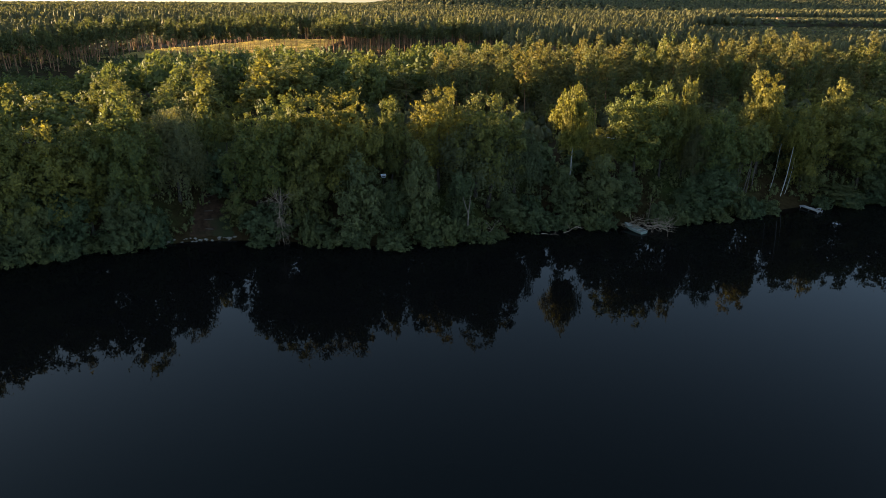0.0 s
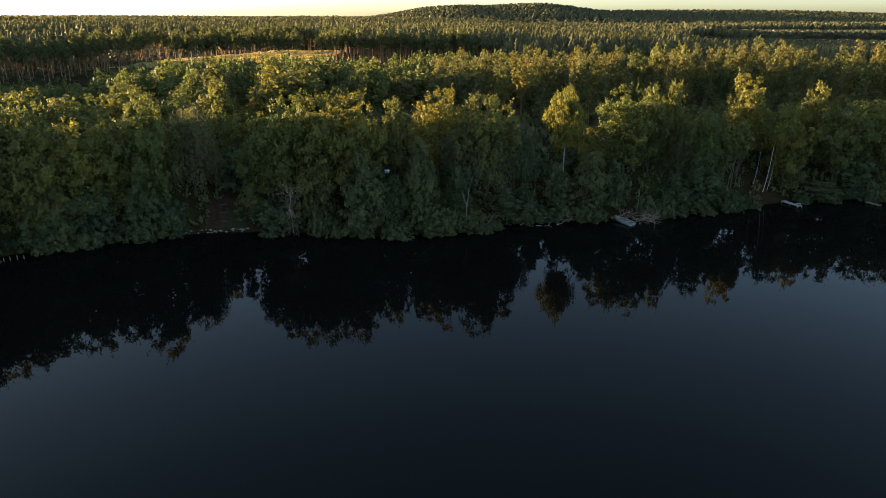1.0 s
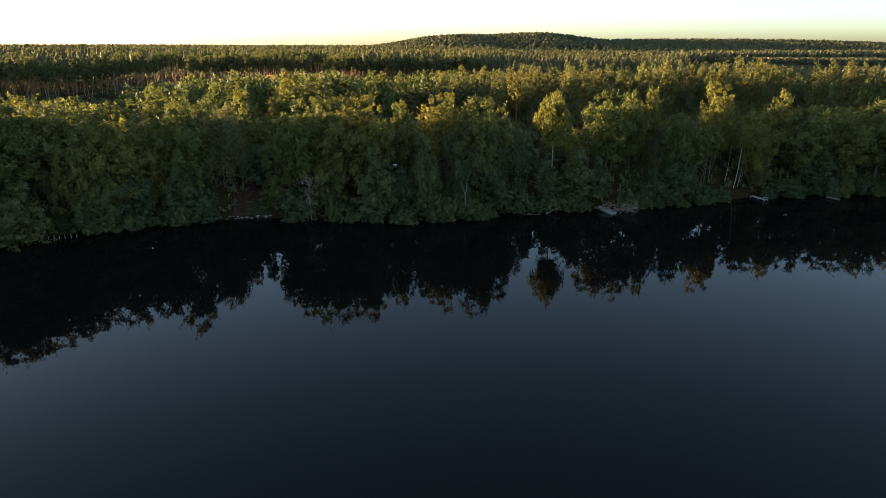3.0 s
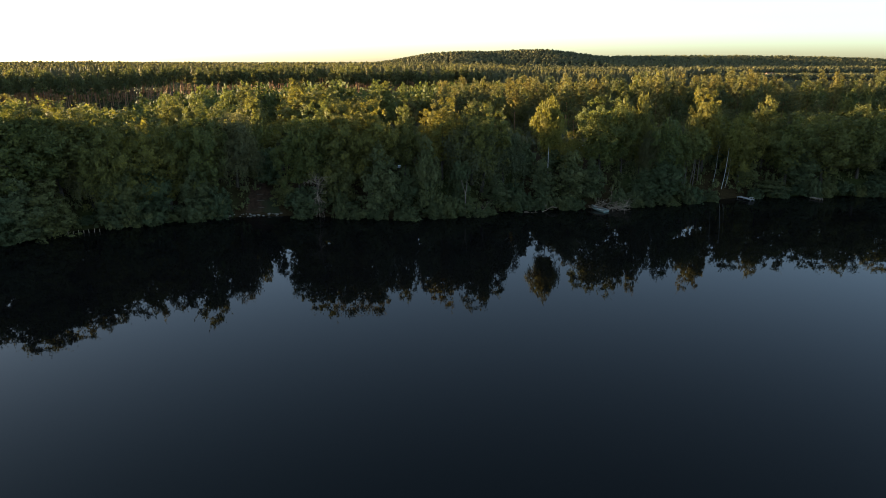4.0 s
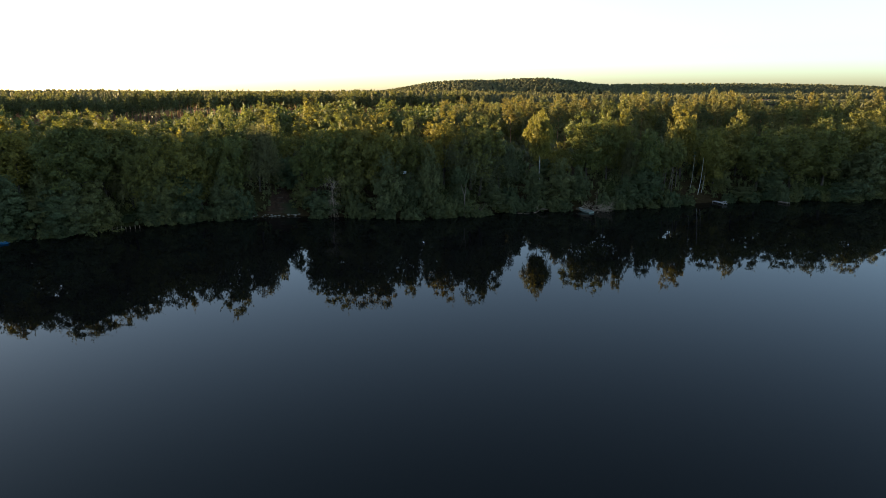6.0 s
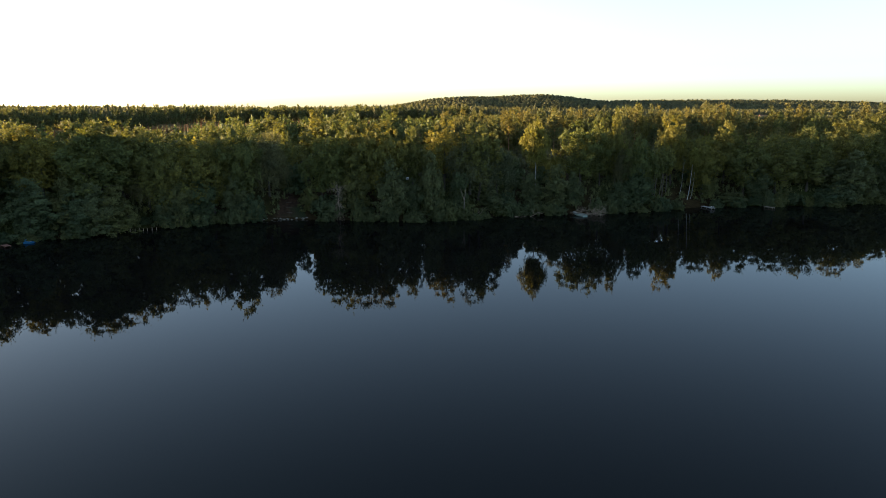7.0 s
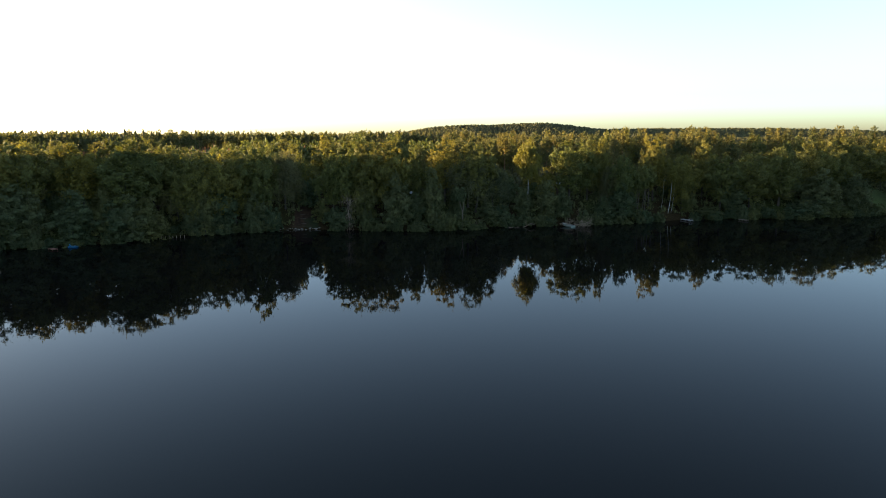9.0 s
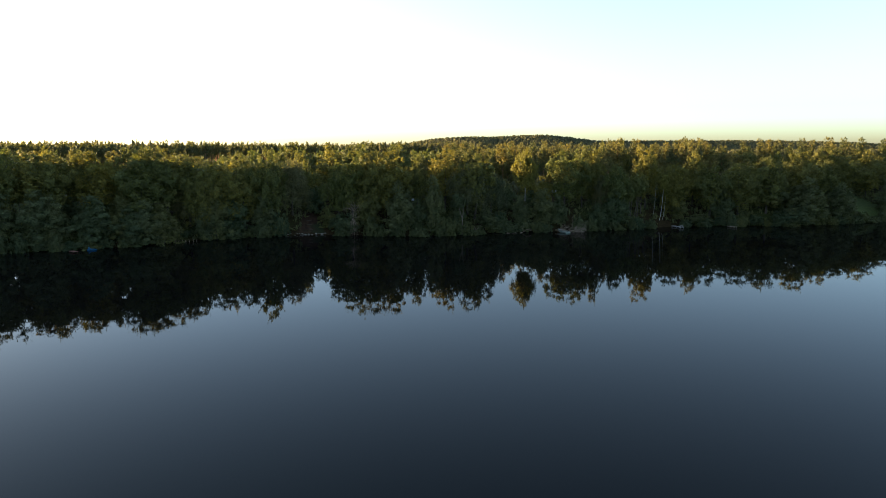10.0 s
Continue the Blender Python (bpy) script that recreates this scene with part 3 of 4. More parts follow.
# second row that fills the gaps in the bank's skyline
xs, ys = scatter(rng, -104, 140, 60, 150, 6.6, lambda x, y: (y > shore(x) + 12) & (y < shore(x) + 21) & ~clearing(x, y) & ~((x > -38.5) & (x < -32)) & ~((x > 12) & (x < 23)))
for x, y in zip(xs, ys):
    plant("young", x, y, rng.uniform(6.0, 11.5) * (0.84 if x > 60 else 0.62 if x > 24 else 0.66 if x > 10 else 0.8 if x > -34 else 1.05), rng.uniform(5.0, 7.0), group="second row of trees on the bank")
# wood behind the bank
xs, ys = scatter(rng, -150, 190, 95, 232, 7.4, lambda x, y: (y > shore(x) + 20) & (y < shore(x) + 75) & ~pine_wood(x, y) & in_view(x, y, 6) & ~clearing(x, y))
for x, y in zip(xs, ys):
    shade = float(np.interp(y - shore(x), [20, 42, 62], [0.5, 0.6, 1.0])) if x > -30 else 1.0
    tall = (5.0 + 7.5 * rng.uniform() ** 1.4) * min(shade, 0.6 if x > -6 else 1.0)
    top = ceiling(x, y)
    tall = min(tall, top * 1.05) if top > 12 else top * uneven(rng)
    if top > 12 and -0.52 < x / y < -0.1 and y > 131 - 0.387 * x and rng.uniform() < 0.4:
        tall = min(17.5, top * rng.uniform(0.84, 0.98))
    u = rng.uniform()
    plant("pine" if u < 0.12 else "maple" if u < 0.24 and tall > 7.5 else "young", x, y, tall, (1.8 + 0.6 * tall) * rng.uniform(0.8, 1.25), group="young wood behind the bank")
xs, ys = scatter(rng, -10, 190, 125, 215, 5.9, lambda x, y: pine_wood(x, y) & in_view(x, y, 6) & ~clearing(x, y))
for x, y in zip(xs, ys):
    tall = float(np.interp(x, [0, 12, 36, 64, 80, 130], [13.2, 14.0, 14.6, 15.0, 15.8, 16.2])) * rng.uniform(0.62, 1.08) * (0.6 if y < shore(x) + 50 else 1.0)
    plant("young" if rng.uniform() < 0.16 else "pine", x, y, tall, rng.uniform(3.8, 6.4), group="trees of the wood behind the bank")
# the edge of the pine wood at the field, trunks bare
def pine_edge(x, y):
    left = (x < -126) & (y < wall_front(x) + 40) & (y < 335)
    beside = (x > field_west(y) - 20) & (x < field_west(y)) & (y > 285) & (y < 480)
    far = (y > 446) & (y < 460) & (x > -112) & (x < -50)
    return pine_wood(x, y) & (left | beside | far | (x > -64) & (x < 20) & (y > 335) & (y < 350) | (x > -64) & (x < -50) & (y > 350) & (y < 446))


xs, ys = scatter(rng, -262, 60, 205, 488, 4.9, lambda x, y: pine_edge(x, y) & in_view(x, y, 4))
rows = [("edge_pine", x, y, rng.uniform(11.8, 16.4), rng.uniform(3.0, 5.4)) for x, y in zip(xs, ys)]
field_edge = lambda x: 297 + 0.43 * np.maximum(x + 150, 0)
xs, ys = scatter(rng, -122, -70, 290, 340, 3.4, lambda x, y: (y > field_edge(x) - 3) & (y < field_edge(x) + 12) & (np.sin(x * 0.4 + 1) + 0.6 * np.sin(x * 1.3) > -0.75))
rows += [("edge_pine", x, y, rng.uniform(12.4, 15.4), rng.uniform(3.2, 4.6)) for x, y in zip(xs, ys)]
baked("pine_stand", rows, "tall pines with bare orange trunks along the field")


# ---- woods as far as the hills ----
def woods(name, xs, ys, rng, sprays, spray, crown, height, stems, label, leafy=0.5, leaf="woods"):
    """Many small trees joined into one mesh: tufts of foliage over a lumpy rounded body and, nearby, a thin stem each."""
    n = len(xs)
    z = ground(xs, ys)
    h = height * (0.94 + 0.1 * np.sin(xs * 0.043 + 2 * np.sin(ys * 0.021)) * np.sin(ys * 0.037)) * rng.uniform(0.72, 1.16, n)
    deep = h * np.clip(leafy * rng.uniform(0.8, 1.2, n), 0, 0.97)
    wide = crown / 2 * rng.uniform(0.75, 1.3, n)
    far = sprays < 10
    sides = 4 if far else 5
    levels, girths = (np.array((0.1, 0.6, 0.93)), np.array((0.85, 0.8, 0.22))) if far else (np.array((0.04, 0.35, 0.7, 0.93)), np.array((0.45, 0.92, 0.72, 0.2)))
    share = 0.82 if far else 0.5 if crown > 3 else 0.25
    m = len(levels)
    a = np.linspace(0, 2 * np.pi, sides, endpoint=False)[None, None, :] + rng.uniform(0, 1.6, (n, 1, 1)) + 0.25 * rng.normal(size=(n, m, sides))
    r = wide[:, None, None] * share * girths[None, :, None] * rng.uniform(0.6, 1.3, (n, m, sides))
    zz = (z + h - deep)[:, None, None] + deep[:, None, None] * (levels[None, :, None] + 0.05 * rng.normal(size=(n, m, sides)))
    body = np.stack([xs[:, None, None] + r * np.cos(a), ys[:, None, None] + r * np.sin(a), zz], -1).reshape(-1, 3)
    body_soft = np.stack([np.cos(a), np.sin(a), np.broadcast_to((levels * 1.6 - 0.5)[None, :, None], a.shape)], -1).reshape(-1, 3)
    k = np.arange(sides)
    quad = np.concatenate([np.stack([q * sides + k, q * sides + (k + 1) % sides, (q + 1) * sides + (k + 1) % sides, (q + 1) * sides + k], -1) for q in range(m - 1)])
    body_faces = (np.arange(n)[:, None, None] * m * sides + quad).reshape(-1, 4)
    t = rng.beta(1.1, 1.1, (n, sprays))
    t[:, :1] = 0.97
    a = rng.uniform(0, 2 * np.pi, (n, sprays))
    outline = np.clip(1 - t ** 1.6, 0.02, 1) ** 0.7 * np.clip(0.5 + 1.7 * t, 0, 1)
    r = wide[:, None] * outline * np.sqrt(rng.uniform(0.5, 1.05, (n, sprays)))
    pos = np.stack([xs[:, None] + r * np.cos(a), ys[:, None] + r * np.sin(a), (z + h - deep)[:, None] + deep[:, None] * t - spray * 0.3], -1).reshape(-1, 3)
    out = np.stack([np.cos(a), np.sin(a), 1.5 * t - 0.4], -1).reshape(-1, 3)
    up = out * 0.6 + [0, 0, 0.4] + 0.8 * rng.normal(size=out.shape)
    turned = unit(out) + [0, 0, 0.2] + 0.35 * rng.normal(size=out.shape)
    co, faces = leaf_quads(rng, pos, turned, spray, 0.85, up)
    soft = np.concatenate([np.repeat(unit(0.5 * unit(turned) + 0.7 * unit(out)), 3, 0), unit(body_soft)])
    faces = np.concatenate([faces, split(body_faces) + len(co)])
    co = np.concatenate([co, body])
    whole = new(name)
    tagged(whole, label, "woods", kind="stuff")
    part("foliage", fast_mesh("foliage", co, faces, LEAF[leaf], normals=soft), whole)["kind"] = "stuff"
    if stems:
        ang = np.array([0, 2.1, 4.2])
        foot = np.stack([np.cos(ang), np.sin(ang), 0 * ang], -1) * 0.17
        ring = np.concatenate([foot, foot * 0.6])
        co = np.repeat(np.stack([xs, ys, z], -1)[:, None], 6, 1) + ring
        co[:, 3:, 2] += (h * 0.85)[:, None]
        co[:, :3, 2] -= 0.3
        quad = np.array([(0, 1, 4, 3), (1, 2, 5, 4), (2, 0, 3, 5)])
        faces = (np.arange(n)[:, None, None] * 6 + quad).reshape(-1, 4)
        part("stems", fast_mesh("stems", co.reshape(-1, 3), faces, PINE_BARK), whole)["kind"] = "stuff"


def field_straw():
    """Upright dry stalks in tufts that catch the low sun."""
    rng = np.random.default_rng(17)
    xs, ys = scatter(rng, -156, -60, 297, 476, 0.75, lambda x, y: on_field(x, y) & (x > field_west(y)))
    pos = np.stack([xs, ys, ground(xs, ys) + 0.28], -1)
    a = rng.uniform(0, 2 * np.pi, len(xs))
    co, faces = leaf_quads(rng, pos, np.stack([np.cos(a), np.sin(a), 0.1 + 0 * a], -1), 0.55, 1.8, np.tile([[0.0, 0, 1]], (len(xs), 1)))
    whole = tagged(new("field_stubble"), "dry golden stalks standing on the mown field", "stubble", kind="stuff")
    part("stalks", fast_mesh("stalks", co, faces, LEAF["straw"]), whole)["kind"] = "stuff"


def open_land(x, y):
    return on_field(x, y) | sun_clearing(x, y) | in_pool(x, y) | clearing(x, y)


rng = np.random.default_rng(9)
# unseen woods at both sides; those to sunward added to shade the bank
xs, ys = scatter(rng, -330, -60, 30, 330, 7.5, lambda x, y: (y > shore(x) + 3) & ~in_view(x, y, 12))
woods("unseen_side_woods", xs, ys, rng, 8, 2.6, 7.0, 15, True, "unseen mixed woods on the sunward shore, added to shade the bank", 0.8)
xs, ys = scatter(rng, 100, 330, 100, 330, 8.5, lambda x, y: (y > shore(x) + 3) & ~in_view(x, y, 10))
woods("unseen_side_woods", xs, ys, rng, 5, 2.8, 7.0, 14, False, "mixed woods on the far end of the shore", 0.8)
near_done = lambda x, y: (y < shore(x) + 75) & ~pine_wood(x, y) & (y < 232) | (x > -10) & (x < 190) & (y < 215) & pine_wood(x, y) | pine_edge(x, y)
gap = lambda x, y: (x > 20) & (y > 215) & (y < 300) | (y > 380) & (y < 870) & (x > 0.345 * y + 9 * np.sin(y * 0.05) + 6 * np.sin(y * 0.13))
low_growth = lambda x, y: (y > 160) & (y < 345) & ~pine_wood(x, y) & ~open_land(x, y) & ~near_done(x, y) & (x < 30)
xs, ys = scatter(rng, -190, 60, 150, 345, 7.2, lambda x, y: low_growth(x, y) & in_view(x, y, 4))
rows = []
for x, y in zip(xs, ys):
    tall = (9.5 if y < 235 else 9.5 - 0.08 * (y - 235) if y < 295 else 4.7) * (0.55 + 0.75 * rng.uniform() ** 1.2)
    top = ceiling(x, y)
    tall = min(tall, top) if top > 12 else top * uneven(rng) * (0.8 if y > 215 else 1.0)
    if top > 12 and -0.52 < x / y < -0.1 and y > 131 - 0.387 * x and rng.uniform() < 0.34:
        tall = min(17.5, top * rng.uniform(0.84, 0.98))
    rows.append(("far_young" if rng.uniform() > 0.1 or tall < 5 else "pine", x, y, tall, (2.0 + 0.5 * tall) * rng.uniform(0.85, 1.25)))
baked("young_wood", rows, "young broadleaf wood with a few small pines before the field")
wood = lambda x, y: in_view(x, y, 10) & ~open_land(x, y) & ~near_done(x, y) & ~gap(x, y) & ~low_growth(x, y)
xs, ys = scatter(rng, -400, 400, 200, 420, 5.4, wood)
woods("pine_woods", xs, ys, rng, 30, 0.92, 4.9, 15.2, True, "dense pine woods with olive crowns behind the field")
# low cover of the added clearing; the sun passes above it
xs, ys = scatter(rng, -440, -150, 340, 570, 4.6, lambda x, y: sun_clearing(x, y) & in_view(x, y, 10))
woods("sun_clearing_pines", xs, ys, rng, 9, 1.1, 3.4, 1.7, False, "low pines in an added clearing that lets the low sun onto the field", 0.95)
xs, ys = scatter(rng, -640, 640, 420, 800, 6.9, wood)
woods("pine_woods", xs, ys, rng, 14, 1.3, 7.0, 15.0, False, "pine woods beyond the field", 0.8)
xs, ys = scatter(rng, 120, 660, 380, 868, 7.2, lambda x, y: gap(x, y) & in_view(x, y, 10) & ~in_pool(x, y))
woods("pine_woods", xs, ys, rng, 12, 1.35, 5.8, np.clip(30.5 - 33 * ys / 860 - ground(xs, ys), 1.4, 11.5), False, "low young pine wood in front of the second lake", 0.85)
xs, ys = scatter(rng, -1200, 1200, 800, 1500, 10.6, wood)
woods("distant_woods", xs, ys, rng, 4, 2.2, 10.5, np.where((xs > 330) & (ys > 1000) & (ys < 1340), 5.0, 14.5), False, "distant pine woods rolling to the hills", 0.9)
crest = lambda x, y: (np.abs(y - 2330) < 260) & (x > -350)
xs, ys = scatter(rng, -3100, 3100, 1500, 3400, 26, lambda x, y: wood(x, y) & ~crest(x, y))
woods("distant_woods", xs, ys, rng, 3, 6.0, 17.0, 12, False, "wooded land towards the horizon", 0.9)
xs, ys = scatter(rng, -360, 2000, 2060, 2600, 15, lambda x, y: wood(x, y) & crest(x, y))
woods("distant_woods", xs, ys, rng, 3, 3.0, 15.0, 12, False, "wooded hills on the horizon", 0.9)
# ferns and saplings on the bank
xs, ys = scatter(rng, -104, 140, 55, 150, 1.9, lambda x, y: (y > shore(x) + 1.6) & (y < shore(x) + 18) & ~clearing(x, y))
woods("bank_undergrowth", xs, ys, rng, 26, 0.36, 2.3, 1.0 + 0.9 * rng.uniform(size=len(xs)), False, "ferns, nettles and saplings on the shaded bank", 0.95, "alder")
# undergrowth between the pines
xs, ys = scatter(rng, -20, 190, 110, 230, 4.6, lambda x, y: (y > shore(x) + 22) & in_view(x, y, 6) & ~clearing(x, y))
gx, gy = scatter(rng, 15, 270, 213, 302, 5.2, lambda x, y: gap(x, y) & in_view(x, y, 4))
xs, ys = np.concatenate([xs, gx]), np.concatenate([ys, gy])
woods("undergrowth", xs, ys, rng, 26, 1.0, 5.6, np.where(ys > 215, 7.5, 4.6), False, "dark undergrowth of saplings between the pines", 0.95)
xs, ys = scatter(rng, -270, -120, 230, 345, 4.4, lambda x, y: pine_wood(x, y) & in_view(x, y, 6))
woods("undergrowth", xs, ys, rng, 14, 0.7, 2.8, 1.8, False, "shaded undergrowth beneath the tall pines", 0.95)

field_straw()


# ---- things at the shore ----
def thing(name, m, label, category, group=""):
    ob = new(name)
    ob.matrix_world = m
    return tagged(ob, label, category, group)


def box_bm(sx, sy, sz, at=(0, 0, 0), bevel=0.01, turn=(0, 0, 0)):
    bm = bmesh.new()
    bmesh.ops.create_cube(bm, size=1, matrix=pose(*at, *turn) @ Matrix.Diagonal((sx, sy, sz, 1)))
    if bevel:
        bmesh.ops.bevel(bm, geom=bm.edges[:], offset=bevel, segments=1, affect="EDGES")
    return bm


def solid(name, parent, mat, sx, sy, sz, at=(0, 0, 0), bevel=0.01, turn=(0, 0, 0), label=""):
    return part(name, bm_mesh(name, box_bm(sx, sy, sz, at, bevel, turn), mat), parent, label)


def painted(name, colour, rough=0.5, wear=0.7):
    return rough_material(name, tuple(c * wear for c in colour), colour, 2.2, rough, 0.1)


PALE_GREEN = painted("worn_pale_green_paint", (0.17, 0.215, 0.19))
BLUE_HULL = painted("blue_plastic", (0.03, 0.17, 0.36), 0.35)
RED_WOOD = rough_material("reddish_brown_planks", (0.1, 0.05, 0.036), (0.2, 0.105, 0.075), 3.0, stretch=(0.2, 2, 2))
WHITE_PAINT = painted("white_gelcoat", (0.6, 0.62, 0.64), 0.3, 0.85)
TARP = painted("pale_tarpaulin", (0.5, 0.55, 0.6), 0.5)


def hull_mesh(name, length, beam, depth, mat, thick=0.05):
    """An open boat's shell: pointed bow, flat transom, flared sides; with an inner skin."""
    stations = 11
    rows = []
    for inner in (0, 1):
        for i in range(stations):
            s = i / (stations - 1)
            half = beam / 2 * (1 - max(0, (s - 0.45) / 0.55) ** 2.1 * 0.97) * (0.9 + 0.1 * min(1, s * 4)) - thick * inner
            sheer = depth * (1 + 0.25 * max(0, s - 0.5) * 2)
            floor_z = 0.0 + 0.25 * depth * max(0, s - 0.6) * 2.5 + thick * inner
            half = max(half, 0.012)
            rows.append([(s * length, -half, sheer), (s * length, -half * 0.78, floor_z), (s * length, half * 0.78, floor_z), (s * length, half, sheer)])
    co = np.array(rows).reshape(-1, 3)
    faces = []
    for inner in (0, 1):
        b = inner * stations * 4
        for i in range(stations - 1):
            for j in range(3):
                q = (b + i * 4 + j, b + i * 4 + j + 1, b + (i + 1) * 4 + j + 1, b + (i + 1) * 4 + j)
                faces.append(q if inner else q[::-1])
        faces.append((b, b + 1, b + 2, b + 3))
    n = stations * 4
    for i in range(stations - 1):
        for j in (0, 3):
            faces.append((i * 4 + j, (i + 1) * 4 + j, n + (i + 1) * 4 + j, n + i * 4 + j))
    me = fast_mesh(name, co, np.array(faces), mat)
    return me


def rowing_boat():
    boat = thing("rowing_boat", pose(31.4, 94.4, -0.12, 0, -5, 122) @ Matrix.Scale(0.9, 4), "old pale green wooden rowing boat pulled onto the shore", "boat")
    part("hull", hull_mesh("hull", 4.6, 1.7, 0.5, PALE_GREEN), boat)
    bm = bmesh.new()
    vs = [bm.verts.new(p) for p in ((3.0, -0.72, 0.56), (3.0, 0.72, 0.56), (4.5, 0.03, 0.66), (4.5, -0.03, 0.66))]
    bmesh.ops.solidify(bm, geom=[bm.faces.new(vs)], thickness=0.03)
    part("bow_deck", bm_mesh("bow_deck", bm, painted("faded_white_paint", (0.42, 0.44, 0.42))), boat, "whitish bow deck")
    for x in (0.25, 1.3, 2.3):
        solid("thwart", boat, GREY_WOOD, 0.26, 1.5, 0.04, (x, 0, 0.42))
    for y in (-0.83, 0.83):
        solid("gunwale", boat, GREY_WOOD, 2.6, 0.05, 0.06, (1.35, y, 0.54))
    solid("transom", boat, PALE_GREEN, 0.05, 1.5, 0.46, (0.02, 0, 0.28))


def branch_paths(rng, start, way, length, radius, depth, droop=0.0):
    pts, p, d = [], np.array(start, float), unit(np.array(way, float))
    steps = 5
    for i in range(steps + 1):
        pts.append((p.copy(), radius * (1 - 0.8 * i / steps) + 0.006))
        d = unit(d + 0.22 * rng.normal(size=3) + [0, 0, -droop])
        p = p + d * length / steps
    out = [pts]
    if depth:
        for i in range(3 if depth > 1 else 2):
            k = int(rng.integers(2, steps))
            out += branch_paths(rng, pts[k][0], d + 0.9 * rng.normal(size=3) + [0, 0, 0.1], length * rng.uniform(0.4, 0.65), radius * 0.45, depth - 1, droop)
    return out


def brush_pile():
    rng = np.random.default_rng(21)
    pile = thing("brush_pile", pose(31.6, 97.1, 0), "tangled pile of bleached dead branches at the water", "branches")
    for i in range(40):
        s = (rng.uniform(-3.6, 3.2), rng.uniform(-1.3, 1.3), rng.uniform(0.05, 1.15))
        w = (rng.uniform(0.3, 1), rng.uniform(-0.9, 0.1), rng.uniform(-0.05, 0.12))
        part("branch", fast_mesh("branch", *tubes(branch_paths(rng, s, w, rng.uniform(1.6, 3.2), 0.04, 2, 0.02), 3), DEAD_WOOD), pile)


def driftwood(x, y, turn, length, seed, label):
    rng = np.random.default_rng(seed)
    ob = thing("fallen_branch", pose(x, y, 0.05, 0, 0, turn), label, "branch")
    part("limb", fast_mesh("limb", *tubes(branch_paths(rng, (0, 0, 0), (1, 0, 0.1), length, 0.07, 2, 0.01), 5), DEAD_WOOD), ob)


def jetty(x, y, turn, length, width, label, bench, wood):
    j = thing("jetty", pose(x, y, 0, 0, 0, turn), label, "jetty", "jetties on the shore")
    n = int(length / 0.17)
    for i in range(n):
        solid("plank", j, wood, 0.15, width + 0.06 * math.sin(i * 5.1), 0.035, (0.085 + i * 0.17, 0.02 * math.sin(i * 3.3), 0.34 + 0.006 * math.sin(i * 7)), 0.004)
    for s in (-1, 1):
        solid("beam", j, wood, length, 0.09, 0.11, (length / 2, s * width * 0.36, 0.26))
        for k in range(3):
            xk = 0.3 + k * (length - 0.45) / 2
            part("post", fast_mesh("post", *tubes([[((xk, s * width * 0.47, -1.4), 0.065), ((xk, s * width * 0.47, 0.42 + 0.1 * (k == 2)), 0.055)]], 8), wood), j)
    if bench:
        solid("bench_seat", j, wood, 0.3, width * 0.95, 0.04, (length - 0.5, 0, 0.74))
        for s in (-1, 1):
            solid("bench_leg", j, wood, 0.26, 0.05, 0.38, (length - 0.5, s * width * 0.38, 0.55))


def mooring_post(x, y, seed):
    rng = np.random.default_rng(seed)
    lean = rng.uniform(-0.12, 0.12, 2)
    top = rng.uniform(0.5, 0.68)
    ob = thing("mooring_post", pose(x, y, 0), "pale weathered wooden post standing in the water", "post", "row of posts in the water")
    part("stake", fast_mesh("stake", *tubes([[((0, 0, -1.3), 0.065), ((lean[0] * 0.5, lean[1] * 0.5, top * 0.5), 0.06), ((lean[0], lean[1], top), 0.055), ((lean[0], lean[1], top + 0.03), 0.01)]], 8), DEAD_WOOD), ob)


def pedal_boat():
    b = thing("pedal_boat", pose(-77.0, 64.3, -0.03, 0, 0, 14) @ Matrix.Scale(0.74, 4), "bright blue plastic pedal boat moored at the bank", "boat")
    for s in (-1, 1):
        part("float", hull_mesh("float", 2.4, 0.55, 0.4, BLUE_HULL), b).location = (0, s * 0.5, 0)
        solid("float_deck", b, BLUE_HULL, 1.9, 0.5, 0.05, (0.95, s * 0.5, 0.42), 0.02)
    solid("seat", b, BLUE_HULL, 0.45, 1.3, 0.3, (0.6, 0, 0.52), 0.06)
    solid("backrest", b, BLUE_HULL, 0.12, 1.3, 0.45, (0.36, 0, 0.8), 0.05, (0, -12, 0))
    solid("footwell", b, WHITE_PAINT, 0.6, 0.5, 0.08, (1.3, 0, 0.4), 0.02)
    part("rudder_bar", fast_mesh("rudder_bar", *tubes([[((1.1, 0, 0.45), 0.02), ((0.95, 0, 0.8), 0.02)]], 6), GREY_WOOD), b)


def raft():
    r = thing("landing_stage", pose(-79.2, 61.8, 0, 0, 0, -38) @ Matrix.Scale(0.72, 4), "small reddish brown landing stage at the water", "jetty")
    for i in range(16):
        solid("plank", r, RED_WOOD, 0.17, 1.5, 0.035, (0.1 + i * 0.19, 0.015 * math.sin(i * 4.0), 0.36), 0.004)
    for s in (-1, 1):
        solid("beam", r, RED_WOOD, 3.1, 0.1, 0.12, (1.55, s * 0.55, 0.28))
        for k in (0.3, 2.8):
            part("post", fast_mesh("post", *tubes([[((k, s * 0.68, -1.3), 0.06), ((k, s * 0.68, 0.5), 0.055)]], 8), RED_WOOD), r)


